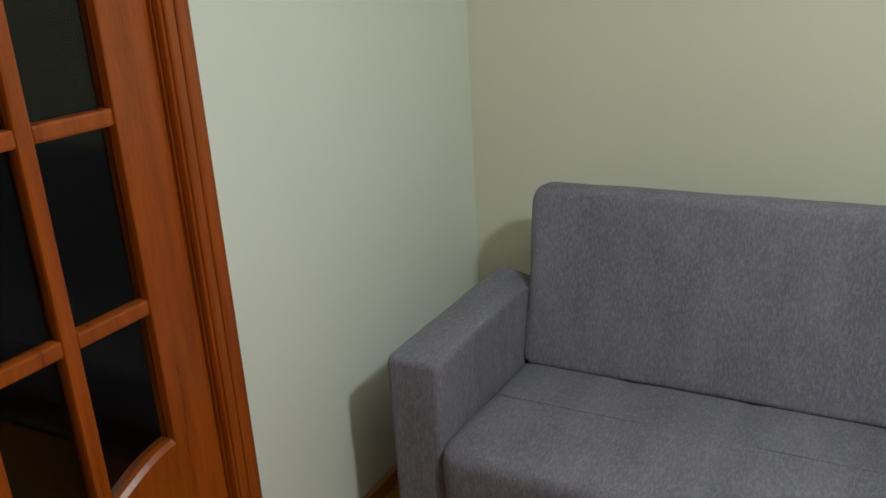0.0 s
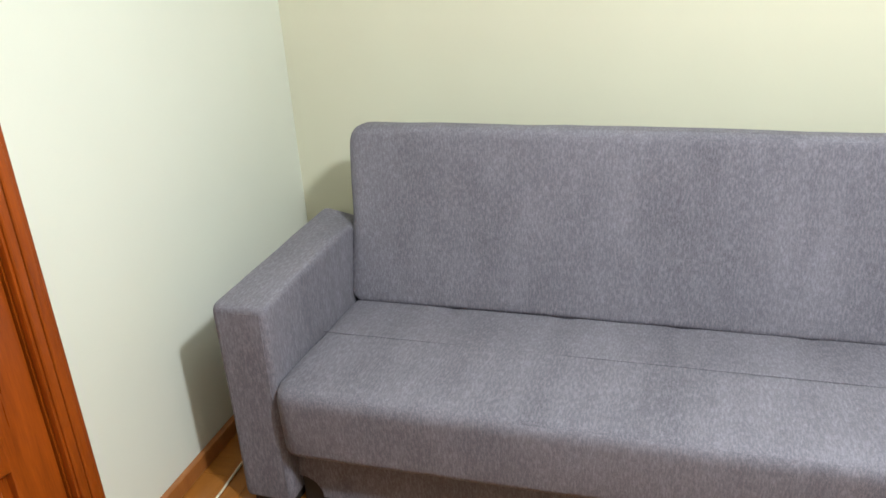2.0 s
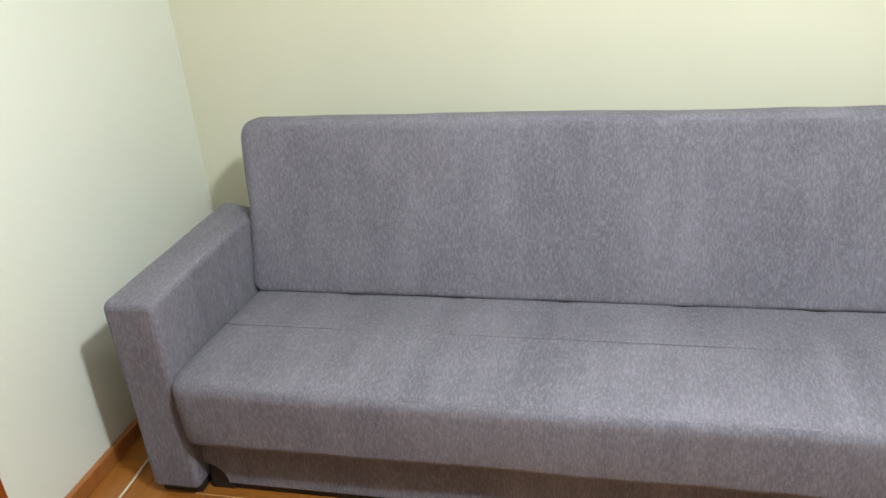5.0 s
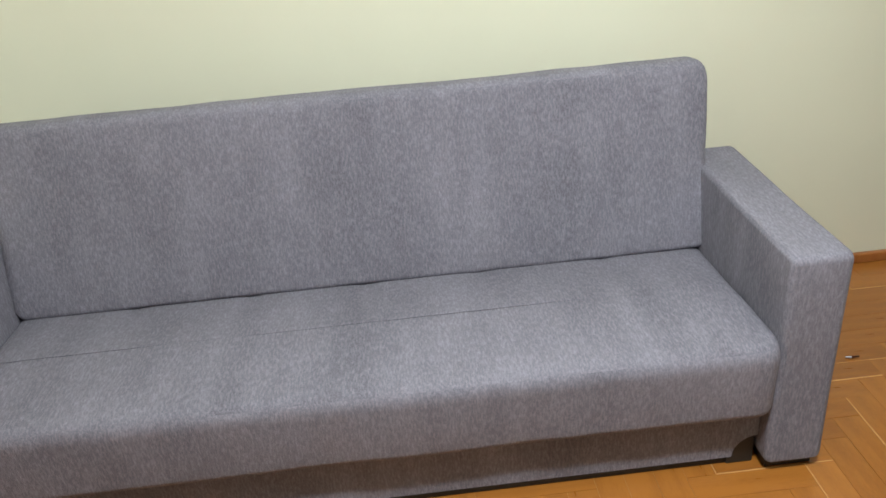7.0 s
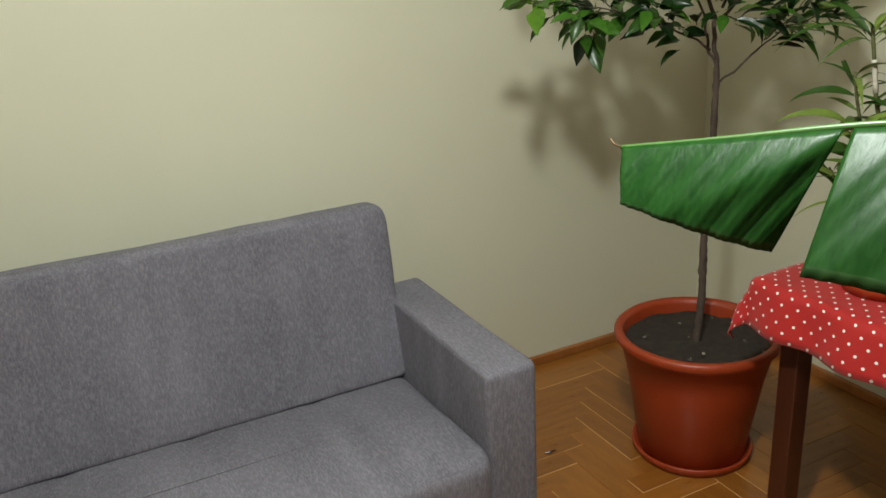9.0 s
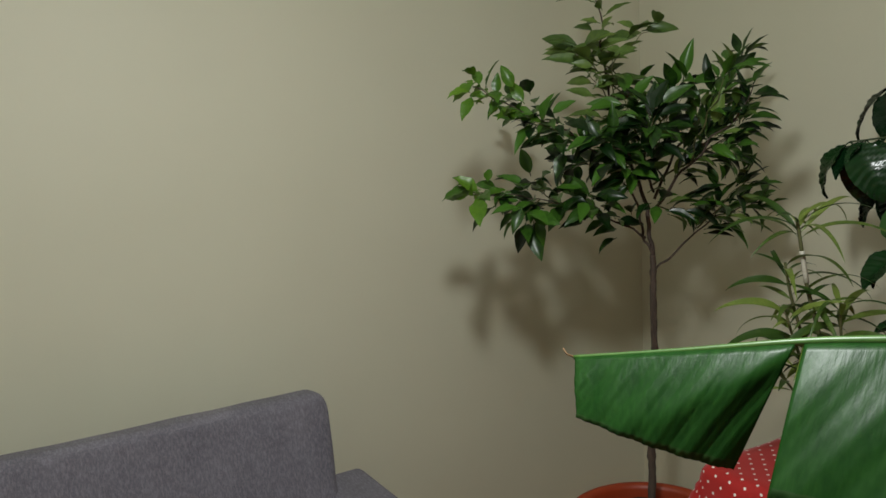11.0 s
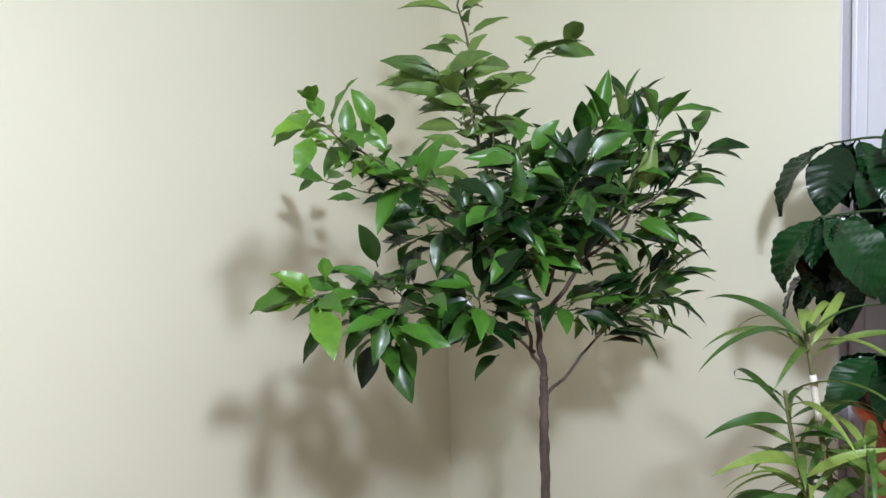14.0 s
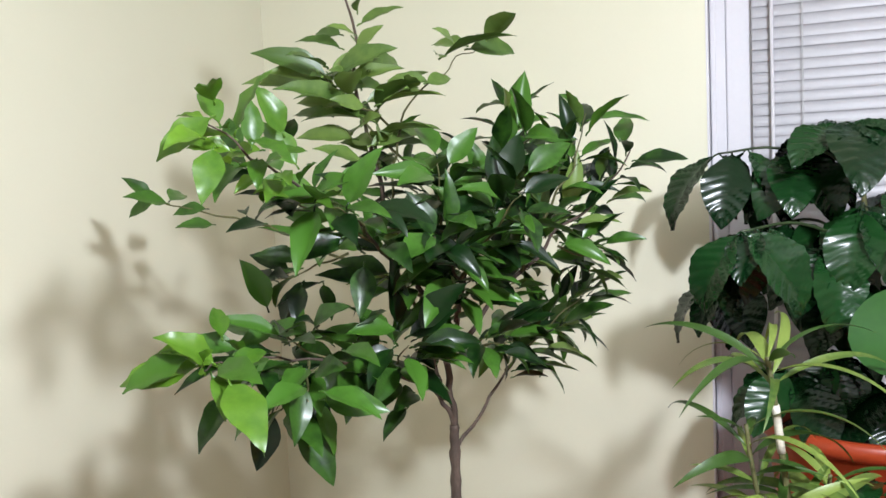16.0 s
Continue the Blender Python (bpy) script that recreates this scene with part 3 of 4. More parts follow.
# cable along the wall beside the sofa
bm = tube(spline([(0.1, -0.5, 0.006), (0.114, -0.854, 0.006), (0.117, -0.919, 0.006), (0.119, -0.989, 0.006), (0.12, -1.055, 0.006), (0.119, -1.138, 0.006), (0.028, -1.35, 0.006), (0.028, -1.55, 0.006)], 40), [0.0035] * 41, 8)
tagged(part("cable", bm, CABLE, smooth=True), "thin cream electric cable lying on the parquet", "cable")


# ---------------------------------------------------------------- pots and table
def flower_pot(name, label, at, rim, height, base, mat, saucer=0.0, soil=0.035, seg=56, lip=0.03, dish=None):
    """A tapered pot with a rolled rim on an optional saucer, filled with soil."""
    p = thing(name, label, "plant pot", "plant pots")
    p.location = at
    z0 = 0.012 if saucer else 0.0
    prof = [(0.001, z0), (base - 0.008, z0), (base, z0 + 0.008), (base + (rim - lip * 0.55 - base) * 0.62, z0 + (height - z0) * 0.66),
            (base + (rim - lip * 0.55 - base) * 0.64, z0 + (height - z0) * 0.675), (rim - lip * 0.62, height - lip * 1.25), (rim - lip * 0.3, height - lip * 1.15), (rim, height - lip * 0.75), (rim, height - lip * 0.25), (rim - lip * 0.28, height),
            (rim - lip * 0.8, height - lip * 0.1), (rim - lip, height - lip * 0.6), (rim - lip - 0.004, height - soil - 0.03)]
    part("pot_body", lathe(prof, seg), mat, p, smooth=True)
    if saucer:
        sp = [(0.001, 0.0), (saucer - 0.012, 0.0), (saucer, 0.03), (saucer - 0.006, 0.034), (saucer - 0.016, 0.011), (0.001, 0.0105)]
        part("saucer", lathe(sp, seg), dish or mat, p, smooth=True)
    bm = bmesh.new()
    rr = rim - lip - 0.002
    rings = []
    for i in range(9):
        r = rr * i / 8
        n = 1 if i == 0 else 40
        rings.append([bm.verts.new((r * math.cos(2 * math.pi * k / n), r * math.sin(2 * math.pi * k / n),
                                    height - soil + 0.010 * noise.noise(Vector((r * 24 * math.cos(2 * math.pi * k / n) + at[0], r * 24 * math.sin(2 * math.pi * k / n), at[1]))))) for k in range(n)])
    for a, b in zip(rings, rings[1:]):
        for k in range(40):
            if len(a) == 1:
                bm.faces.new((a[0], b[k], b[(k + 1) % 40]))
            else:
                bm.faces.new((a[k], b[k], b[(k + 1) % 40], a[(k + 1) % 40]))
    part("soil", bm, SOIL, p, "dark potting soil", smooth=True)
    return p


tree_pot = flower_pot("plant_pot", "large terracotta-coloured plastic pot on a saucer, on the parquet", (3.082, -0.742, 0.0), 0.247, 0.42, 0.163, CLAY, saucer=0.187, soil=0.045)
for k in range(16):
    a, r = random.uniform(0, 6.28), 0.2 * math.sqrt(random.random())
    bm = bmesh.new()
    bmesh.ops.create_icosphere(bm, subdivisions=1, radius=random.uniform(0.003, 0.009))
    for v in bm.verts:
        v.co *= random.uniform(0.7, 1.2)
        v.co.z *= 0.6
        v.co += Vector((r * math.cos(a), r * math.sin(a), 0.379))
    part("pebble", bm, STONE if k % 3 else SOIL, tree_pot)

TX0, TX1, TY0, TY1, TZ = 2.955, 3.735, -2.36, -1.07, 0.722
table = thing("table", "dark mahogany stained wooden table under a red dotted cloth", "table")
part("tabletop", box((TX0, TY0, TZ - 0.028), (TX1, TY1, TZ), 0.004), DARK_WOOD, table)
for x in (TX0 + 0.025, TX1 - 0.08):
    for y in (TY0 + 0.07, TY1 - 0.125):
        part("leg", box((x, y, 0.0), (x + 0.055, y + 0.055, TZ - 0.028), 0.004), DARK_WOOD, table)
for lo, hi in (((TX0 + 0.04, TY0 + 0.126, TZ - 0.10), (TX0 + 0.06, TY1 - 0.126, TZ - 0.028)), ((TX1 - 0.06, TY0 + 0.126, TZ - 0.10), (TX1 - 0.04, TY1 - 0.126, TZ - 0.028)),
               ((TX0 + 0.081, TY1 - 0.105, TZ - 0.10), (TX1 - 0.081, TY1 - 0.085, TZ - 0.028)), ((TX0 + 0.081, TY0 + 0.085, TZ - 0.10), (TX1 - 0.081, TY0 + 0.105, TZ - 0.028))):
    part("apron", box(lo, hi), DARK_WOOD, table)


def tablecloth(over=0.135):
    """A cloth laid over the table: it hangs down past the edges in soft folds, with pointed corners."""
    bm = bmesh.new()
    uv = bm.loops.layers.uv.new()
    step = 0.02
    ns, nt_ = int((TX1 - TX0 + 2 * over) / step), int((TY1 - TY0 + 2 * over) / step)
    grid, flat = [], {}
    for i in range(ns + 1):
        row = []
        for j in range(nt_ + 1):
            s, t = TX0 - over + i * (TX1 - TX0 + 2 * over) / ns, TY0 - over + j * (TY1 - TY0 + 2 * over) / nt_
            cx, cy = min(max(s, TX0), TX1), min(max(t, TY0), TY1)
            ex, ey = s - cx, t - cy
            ex = min(ex, 0.02) if ex > 0 else ex
            d = math.hypot(ex, ey)
            fold = 0.012 * math.sin((t if abs(ex) > abs(ey) else s) * 31) * min(1, d / 0.1)
            out = min(d, 0.012) + max(0, d - 0.012) * 0.22 + fold
            k = out / d if d else 0
            z = TZ + 0.004 - max(0, d - 0.008) * 0.96
            if d == 0:
                z += 0.002 * noise.noise(Vector((s * 9, t * 9, 0)))
            v = bm.verts.new((cx + ex * k, cy + ey * k, z))
            flat[v] = (s, t)
            row.append(v)
        grid.append(row)
    for i in range(ns):
        for j in range(nt_):
            f = bm.faces.new((grid[i][j], grid[i + 1][j], grid[i + 1][j + 1], grid[i][j + 1]))
            for lp in f.loops:
                lp[uv].uv = flat[lp.vert]
    ob = part("tablecloth", bm, DOTTED, smooth=True)
    sol = ob.modifiers.new("thickness", "SOLIDIFY")
    sol.thickness, sol.offset = 0.0012, 1
    return tagged(ob, "red cotton tablecloth with small white dots, draped on the table", "tablecloth")


tablecloth()
CLOTH_Z = TZ + 0.0075


# ---------------------------------------------------------------- plants
def leaf_mesh(name, length, width, mat, bend=0.5, fold=0.5, peak=0.42, wave=0.0, ribs=0, tip=1.6, n=9, across=2, stalk=0.1, twist=0.0, side=0.0):
    """One leaf from the origin along +y, its upper face to +z: pointed, folded on the midrib, bent down and waved."""
    bm = bmesh.new()
    rows = []
    for i in range(n + 1):
        u = i / n
        if u < peak:
            w = math.sin(math.pi / 2 * (u / peak)) ** 0.8
        else:
            w = max(0.0, 1 - ((u - peak) / (1 - peak)) ** tip) ** 0.9
        w = width / 2 * max(w, 0.02)
        ang = -bend * u
        y = stalk * length + length * (math.sin(bend * u) / bend if bend else u)
        z = -length * ((1 - math.cos(bend * u)) / bend if bend else 0)
        x = side * length * u * u
        row = []
        for k in range(-across, across + 1):
            q = k / across
            lift = abs(q) * w * fold
            lift += wave * width * math.sin(u * 17 + (1.5 if q > 0 else 0)) * abs(q) ** 1.5
            if ribs:
                lift += 0.05 * width * math.sin((u * ribs - abs(q) * 1.6) * 2 * math.pi) * (abs(q) * (1.15 - abs(q)) * 2.4)
            px = q * w
            tw = twist * u
            row.append(bm.verts.new((x + px * math.cos(tw), y - lift * math.sin(ang), z + lift * math.cos(ang) + px * math.sin(tw))))
        rows.append(row)
    for a, b in zip(rows, rows[1:]):
        for k in range(2 * across):
            bm.faces.new((a[k], a[k + 1], b[k + 1], b[k]))
    tube([(0, 0, 0), (0, stalk * length * 0.5, 0.001), (0, stalk * length * 1.3, -0.0005)], [0.0011 + length * 0.004] * 2 + [0.0008 + length * 0.003], 5, bm)
    me = bpy.data.meshes.new(name)
    bm.normal_update()
    bm.to_mesh(me)
    bm.free()
    for p in me.polygons:
        p.use_smooth = True
    me.materials.append(mat)
    return me


def place_leaf(me, at, way, up, parent, scale=1.0, name="leaf", roll=0.0):
    """A leaf object at a node: its length runs along way, its upper face towards up."""
    y = Vector(way).normalized()
    z = Vector(up) - y * Vector(up).dot(y)
    z = z.normalized() if z.length > 1e-4 else y.orthogonal().normalized()
    x = y.cross(z)
    m = Matrix((x, y, z)).transposed().to_4x4()
    ob = new(name, me)
    ob.parent = parent
    ob.matrix_local = Matrix.Translation(at) @ m @ pose(0, 0, 0, 0, roll, 0) @ Matrix.Diagonal((scale, scale, scale, 1))
    return ob


def along(points, f):
    s = f * (len(points) - 1)
    k = min(int(s), len(points) - 2)
    return points[k].lerp(points[k + 1], s - k), (points[k + 1] - points[k]).normalized()


def citrus_tree():
    rng = random.Random(11)
    tree = thing("potted_tree", "slender citrus tree with glossy pointed leaves, standing in the terracotta pot", "tree")
    mature = [leaf_mesh("leaf", L, W, LEAF, b, f, 0.40, 0.03, 0, 1.28, twist=t, side=s) for L, W, b, f, t, s in
              ((0.085, 0.037, 0.5, 0.35, 0.2, 0.1), (0.078, 0.034, 0.9, 0.5, -0.3, -0.1), (0.092, 0.034, 0.25, 0.6, 0.1, 0.05), (0.07, 0.03, 0.6, 0.25, 0.4, -0.08), (0.085, 0.042, 0.4, 0.3, -0.2, 0.0))]
    young = [leaf_mesh("leaf", L, W, LEAF_YOUNG, b, f, 0.40, 0.06, 0, 1.3, twist=t) for L, W, b, f, t in
             ((0.075, 0.036, 0.5, 0.25, 0.2), (0.06, 0.03, 0.9, 0.4, -0.3), (0.042, 0.02, 0.3, 0.6, 0.1), (0.085, 0.042, 0.5, 0.15, 0.05))]
    narrow = [leaf_mesh("leaf", L, W, LEAF, b, f, 0.40, 0.03, 0, 1.28, twist=t, side=s) for L, W, b, f, t, s in
              ((0.085, 0.028, 0.5, 0.4, 0.2, 0.1), (0.075, 0.026, 0.9, 0.5, -0.3, -0.1), (0.07, 0.022, 0.25, 0.6, 0.1, 0.05), (0.085, 0.034, 0.4, 0.3, -0.2, 0.0))]
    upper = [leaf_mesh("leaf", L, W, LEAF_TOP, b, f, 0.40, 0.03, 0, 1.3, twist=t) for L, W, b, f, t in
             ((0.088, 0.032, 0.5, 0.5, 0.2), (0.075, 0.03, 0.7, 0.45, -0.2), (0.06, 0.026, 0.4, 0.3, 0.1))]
    trunk = spline([(3.086, -0.74, 0.362), (3.100, -0.737, 0.55), (3.098, -0.735, 0.72), (3.118, -0.732, 0.90), (3.112, -0.735, 1.05), (3.111, -0.737, 1.16), (3.108, -0.738, 1.20)], 60)
    part("trunk", tube(trunk, [(0.0116 - 0.0036 * i / 60) * (1 + 0.22 * max(0, noise.noise(Vector((i * 0.55, 3, 0)))) + (0.16 if i % 9 == 4 else 0)) for i in range(61)], 10, knobs=0.35), BARK, tree, "knobbly grey-brown trunk", smooth=True)
    F = (3.108, -0.738, 1.195)
    # limb points, thickness, how many leaves, the kind of leaf, where on the limb they begin, their size
    limbs = [
        ([(3.09, -0.73, 1.25), (3.03, -0.71, 1.29), (2.93, -0.69, 1.335), (2.82, -0.66, 1.37), (2.68, -0.63, 1.398), (2.575, -0.615, 1.415)], 0.0045, 62, "left", 0.2, 0.98),
        ([(2.95, -0.69, 1.33), (2.90, -0.73, 1.36), (2.84, -0.77, 1.385)], 0.003, 24, "star", 0.35, 0.95),
        ([(2.88, -0.67, 1.35), (2.83, -0.60, 1.39), (2.80, -0.55, 1.43)], 0.003, 14, "full", 0.3, 0.9),
        ([(2.82, -0.66, 1.37), (2.77, -0.64, 1.35), (2.73, -0.63, 1.33)], 0.003, 14, "star", 0.3, 0.95),
        ([(2.78, -0.65, 1.38), (2.72, -0.68, 1.36), (2.68, -0.70, 1.36)], 0.003, 10, "star", 0.3, 0.9),
        ([F, (3.085, -0.725, 1.27), (3.06, -0.715, 1.36), (2.99, -0.71, 1.45), (2.88, -0.71, 1.53), (2.74, -0.70, 1.595), (2.64, -0.68, 1.645), (2.57, -0.66, 1.685)], 0.0055, 82, "left", 0.32, 0.9),
        ([(2.88, -0.71, 1.53), (2.80, -0.64, 1.59), (2.73, -0.58, 1.655)], 0.003, 16, "full", 0.2, 0.85),
        ([(2.85, -0.71, 1.545), (2.76, -0.74, 1.57), (2.69, -0.74, 1.59)], 0.003, 14, "star", 0.2, 0.9),
        ([(3.10, -0.752, 1.38), (3.02, -0.79, 1.46), (2.92, -0.81, 1.51), (2.83, -0.82, 1.545)], 0.005, 40, "star", 0.3, 0.92),
        ([(3.06, -0.77, 1.42), (2.98, -0.80, 1.44), (2.92, -0.81, 1.465)], 0.003, 18, "star", 0.3, 0.9),
        ([(3.02, -0.79, 1.46), (2.98, -0.86, 1.54), (2.95, -0.91, 1.59)], 0.004, 34, "full", 0.2, 0.92),
        ([(3.085, -0.74, 1.46), (3.02, -0.76, 1.56), (2.97, -0.78, 1.64)], 0.004, 34, "full", 0.2, 0.9),
        ([(3.104, -0.75, 1.33), (3.125, -0.82, 1.42), (3.14, -0.90, 1.50), (3.15, -0.98, 1.57), (3.152, -1.04, 1.645)], 0.006, 50, "right", 0.2, 0.95),
        ([(3.13, -0.86, 1.46), (3.12, -0.90, 1.56), (3.12, -0.95, 1.62), (3.14, -0.97, 1.71)], 0.004, 30, "right", 0.2, 0.95),
        ([F, (3.10, -0.738, 1.28), (3.085, -0.715, 1.40), (3.055, -0.665, 1.55), (3.04, -0.635, 1.70), (3.03, -0.622, 1.84), (3.022, -0.616, 1.955)], 0.0085, 44, "top", 0.3, 0.9),
        ([(3.055, -0.665, 1.56), (3.00, -0.70, 1.67), (2.97, -0.75, 1.74), (3.00, -0.80, 1.79), (3.035, -0.835, 1.82)], 0.003, 11, "top", 0.45, 0.88),
        ([(3.08, -0.75, 1.48), (3.07, -0.81, 1.57), (3.09, -0.85, 1.64), (3.09, -0.89, 1.68)], 0.004, 34, "full", 0.2, 0.9),
        ([(3.14, -0.92, 1.50), (3.15, -0.97, 1.48), (3.155, -1.0, 1.485)], 0.003, 16, "right", 0.2, 0.9),
        ([(3.105, -0.75, 1.36), (3.20, -0.75, 1.50), (3.32, -0.765, 1.60), (3.40, -0.775, 1.685), (3.455, -0.765, 1.765)], 0.0055, 46, "right", 0.2, 0.95),
        ([(3.112, -0.737, 1.152), (3.165, -0.765, 1.20), (3.22, -0.79, 1.26), (3.28, -0.82, 1.30), (3.35, -0.85, 1.315), (3.42, -0.88, 1.325)], 0.0045, 46, "right", 0.42, 0.95),
        ([(3.22, -0.80, 1.27), (3.24, -0.86, 1.33), (3.24, -0.92, 1.38), (3.25, -0.96, 1.42)], 0.003, 30, "right", 0.15, 0.95),
        ([(3.10, -0.75, 1.40), (3.18, -0.82, 1.47), (3.25, -0.88, 1.52), (3.29, -0.92, 1.56)], 0.004, 36, "right", 0.2, 0.95),
        ([(3.20, -0.75, 1.50), (3.24, -0.83, 1.58), (3.28, -0.88, 1.65)], 0.003, 28, "right", 0.15, 0.95),
        ([(3.10, -0.74, 1.44), (3.19, -0.70, 1.55), (3.25, -0.72, 1.64)], 0.003, 28, "full", 0.2, 0.9),
        ([(3.07, -0.72, 1.42), (3.05, -0.58, 1.49), (3.02, -0.42, 1.56), (3.0, -0.30, 1.59), (2.99, -0.24, 1.605)], 0.004, 11, "full", 0.45, 0.75),
        ([(3.06, -0.58, 1.50), (2.99, -0.54, 1.48), (2.95, -0.50, 1.47)], 0.003, 16, "full", 0.2, 0.9),
        ([(3.06, -0.70, 1.64), (3.00, -0.64, 1.72), (2.96, -0.60, 1.79)], 0.003, 18, "top", 0.25, 1.0),
        ([(3.05, -0.68, 1.70), (3.02, -0.62, 1.75), (2.99, -0.58, 1.78)], 0.003, 14, "top", 0.25, 1.0),
        ([(3.05, -0.66, 1.62), (2.98, -0.67, 1.67), (2.94, -0.68, 1.71)], 0.003, 14, "top", 0.25, 0.95),
        ([(3.108, -0.75, 1.34), (3.15, -0.79, 1.33), (3.20, -0.83, 1.33)], 0.003, 22, "right", 0.25, 0.95),
        ([(3.10, -0.745, 1.33), (3.06, -0.80, 1.34), (3.03, -0.84, 1.36)], 0.003, 9, "full", 0.3, 0.85),
        ([(3.08, -0.74, 1.53), (3.14, -0.66, 1.62), (3.18, -0.62, 1.68)], 0.003, 20, "full", 0.2, 0.9),
    ]
    spare = bmesh.new()
    tints = [LEAF, LEAF_YOUNG, LEAF_TOP]
    made = 0
    for pts, thick, count, kind, begin, size in limbs:
        line = spline(pts, 6 * (len(pts) - 1))
        n = len(line)
        line = [p + Vector((noise.noise(p * 22), noise.noise(p * 22 + Vector((9, 0, 0))), noise.noise(p * 22 + Vector((0, 9, 0))))) * (0.012 * min(1, i / 4)) for i, p in enumerate(line)]
        part("branch", tube(line, [0.78 * thick * (1 - 0.75 * i / (n - 1)) for i in range(n)], 7, knobs=0.15), BARK if thick > 0.0042 else TWIG, tree, smooth=True)
        turn = rng.uniform(0, 6.28)
        count = int(count * 0.86)
        for k in range(count):
            f = begin + (1 - begin) * (k + rng.random() * 0.6) / count
            at, t = along(line, min(f, 1))
            turn += 2.4
            a = t.orthogonal().normalized()
            b = t.cross(a)
            rad = a * math.cos(turn) + b * math.sin(turn)
            # short side shoots widen the spray away from the limb's end
            at = at + rad * rng.uniform(0.0, 0.055) * (1 - 0.65 * f) + Vector((0, 0, rng.uniform(-0.012, 0.022)))
            flat = Vector((rad.x, rad.y, rad.z * 0.35))
            if kind == "right":
                way = rad * rng.uniform(0.4, 0.9) + t * rng.uniform(0.5, 1.0) + Vector((0, 0, rng.uniform(-0.35, 0.45)))
            elif kind == "top":
                way = Vector((math.cos(turn), math.sin(turn), 0)) * rng.uniform(0.8, 1.1) + t * 0.25 + Vector((0, 0, rng.uniform(0.05, 0.35)))
            else:
                way = flat * rng.uniform(0.7, 1.0) + t * rng.uniform(0.2, 0.7) + Vector((0, 0, rng.uniform(-0.35, 0.3)))
            if f > 0.93 and kind != "top":
                way = t * rng.uniform(0.3, 1.0) + rad * 0.75
            up = Vector((rng.uniform(-1.0, 0.05), rng.uniform(-0.8, 0.1), 1.0))
            if kind == "right":
                up = Vector((rng.uniform(-0.7, 0.3), rng.uniform(-0.6, 0.3), 1.0))
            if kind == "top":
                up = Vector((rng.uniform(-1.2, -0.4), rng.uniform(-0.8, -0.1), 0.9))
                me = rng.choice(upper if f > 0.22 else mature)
            elif kind == "left" and f > (0.76 if pts[-1][2] > 1.5 else 0.84):
                me = rng.choice(young[:3])
            elif kind == "right":
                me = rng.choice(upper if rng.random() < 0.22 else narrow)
            else:
                me = rng.choice(mature)
            leaf = place_leaf(me, at, way, up, tree, size * (1.18 if kind == "top" else 1.0) * rng.uniform(0.8, 1.25), roll=rng.uniform(-22, 22))
            made += 1
            if made > 300:
                # past three hundred the leaves are joined
                first = len(spare.faces)
                piece = bmesh.new()
                piece.from_mesh(me)
                piece.transform(leaf.matrix_basis)
                tmp = bpy.data.meshes.new("leaf_tmp")
                piece.to_mesh(tmp)
                piece.free()
                spare.from_mesh(tmp)
                spare.faces.ensure_lookup_table()
                for fc in spare.faces[first:]:
                    fc.material_index = tints.index(me.materials[0])
                bpy.data.meshes.remove(tmp)
                bpy.data.objects.remove(leaf)
    # large single leaves of the two outer shoots: where each one springs, where its tip hangs, its kind
    showy = [((2.60, -0.615, 1.412), (2.55, -0.53, 1.408), young[0]), ((2.578, -0.66, 1.402), (2.522, -0.738, 1.362), young[3]),
             ((2.60, -0.63, 1.412), (2.546, -0.622, 1.462), young[1]), ((2.61, -0.64, 1.41), (2.66, -0.665, 1.425), young[0]),
             ((2.774, -0.595, 1.315), (2.747, -0.578, 1.23), mature[4]), ((2.565, -0.66, 1.668), (2.505, -0.672, 1.677), young[1]),
             ((2.565, -0.672, 1.66), (2.515, -0.689, 1.610), young[3]), ((2.68, -0.64, 1.622), (2.723, -0.735, 1.602), young[0])]
    for base, tip, me in showy:
        way = Vector(tip) - Vector(base)
        span = max(v.co.y for v in me.vertices)
        place_leaf(me, base, way, (-0.75, -0.7, 0.9), tree, way.length / span)
    tagged(part("foliage", spare, tints, tree, smooth=True), kind="stuff")
    return tree


citrus_tree()


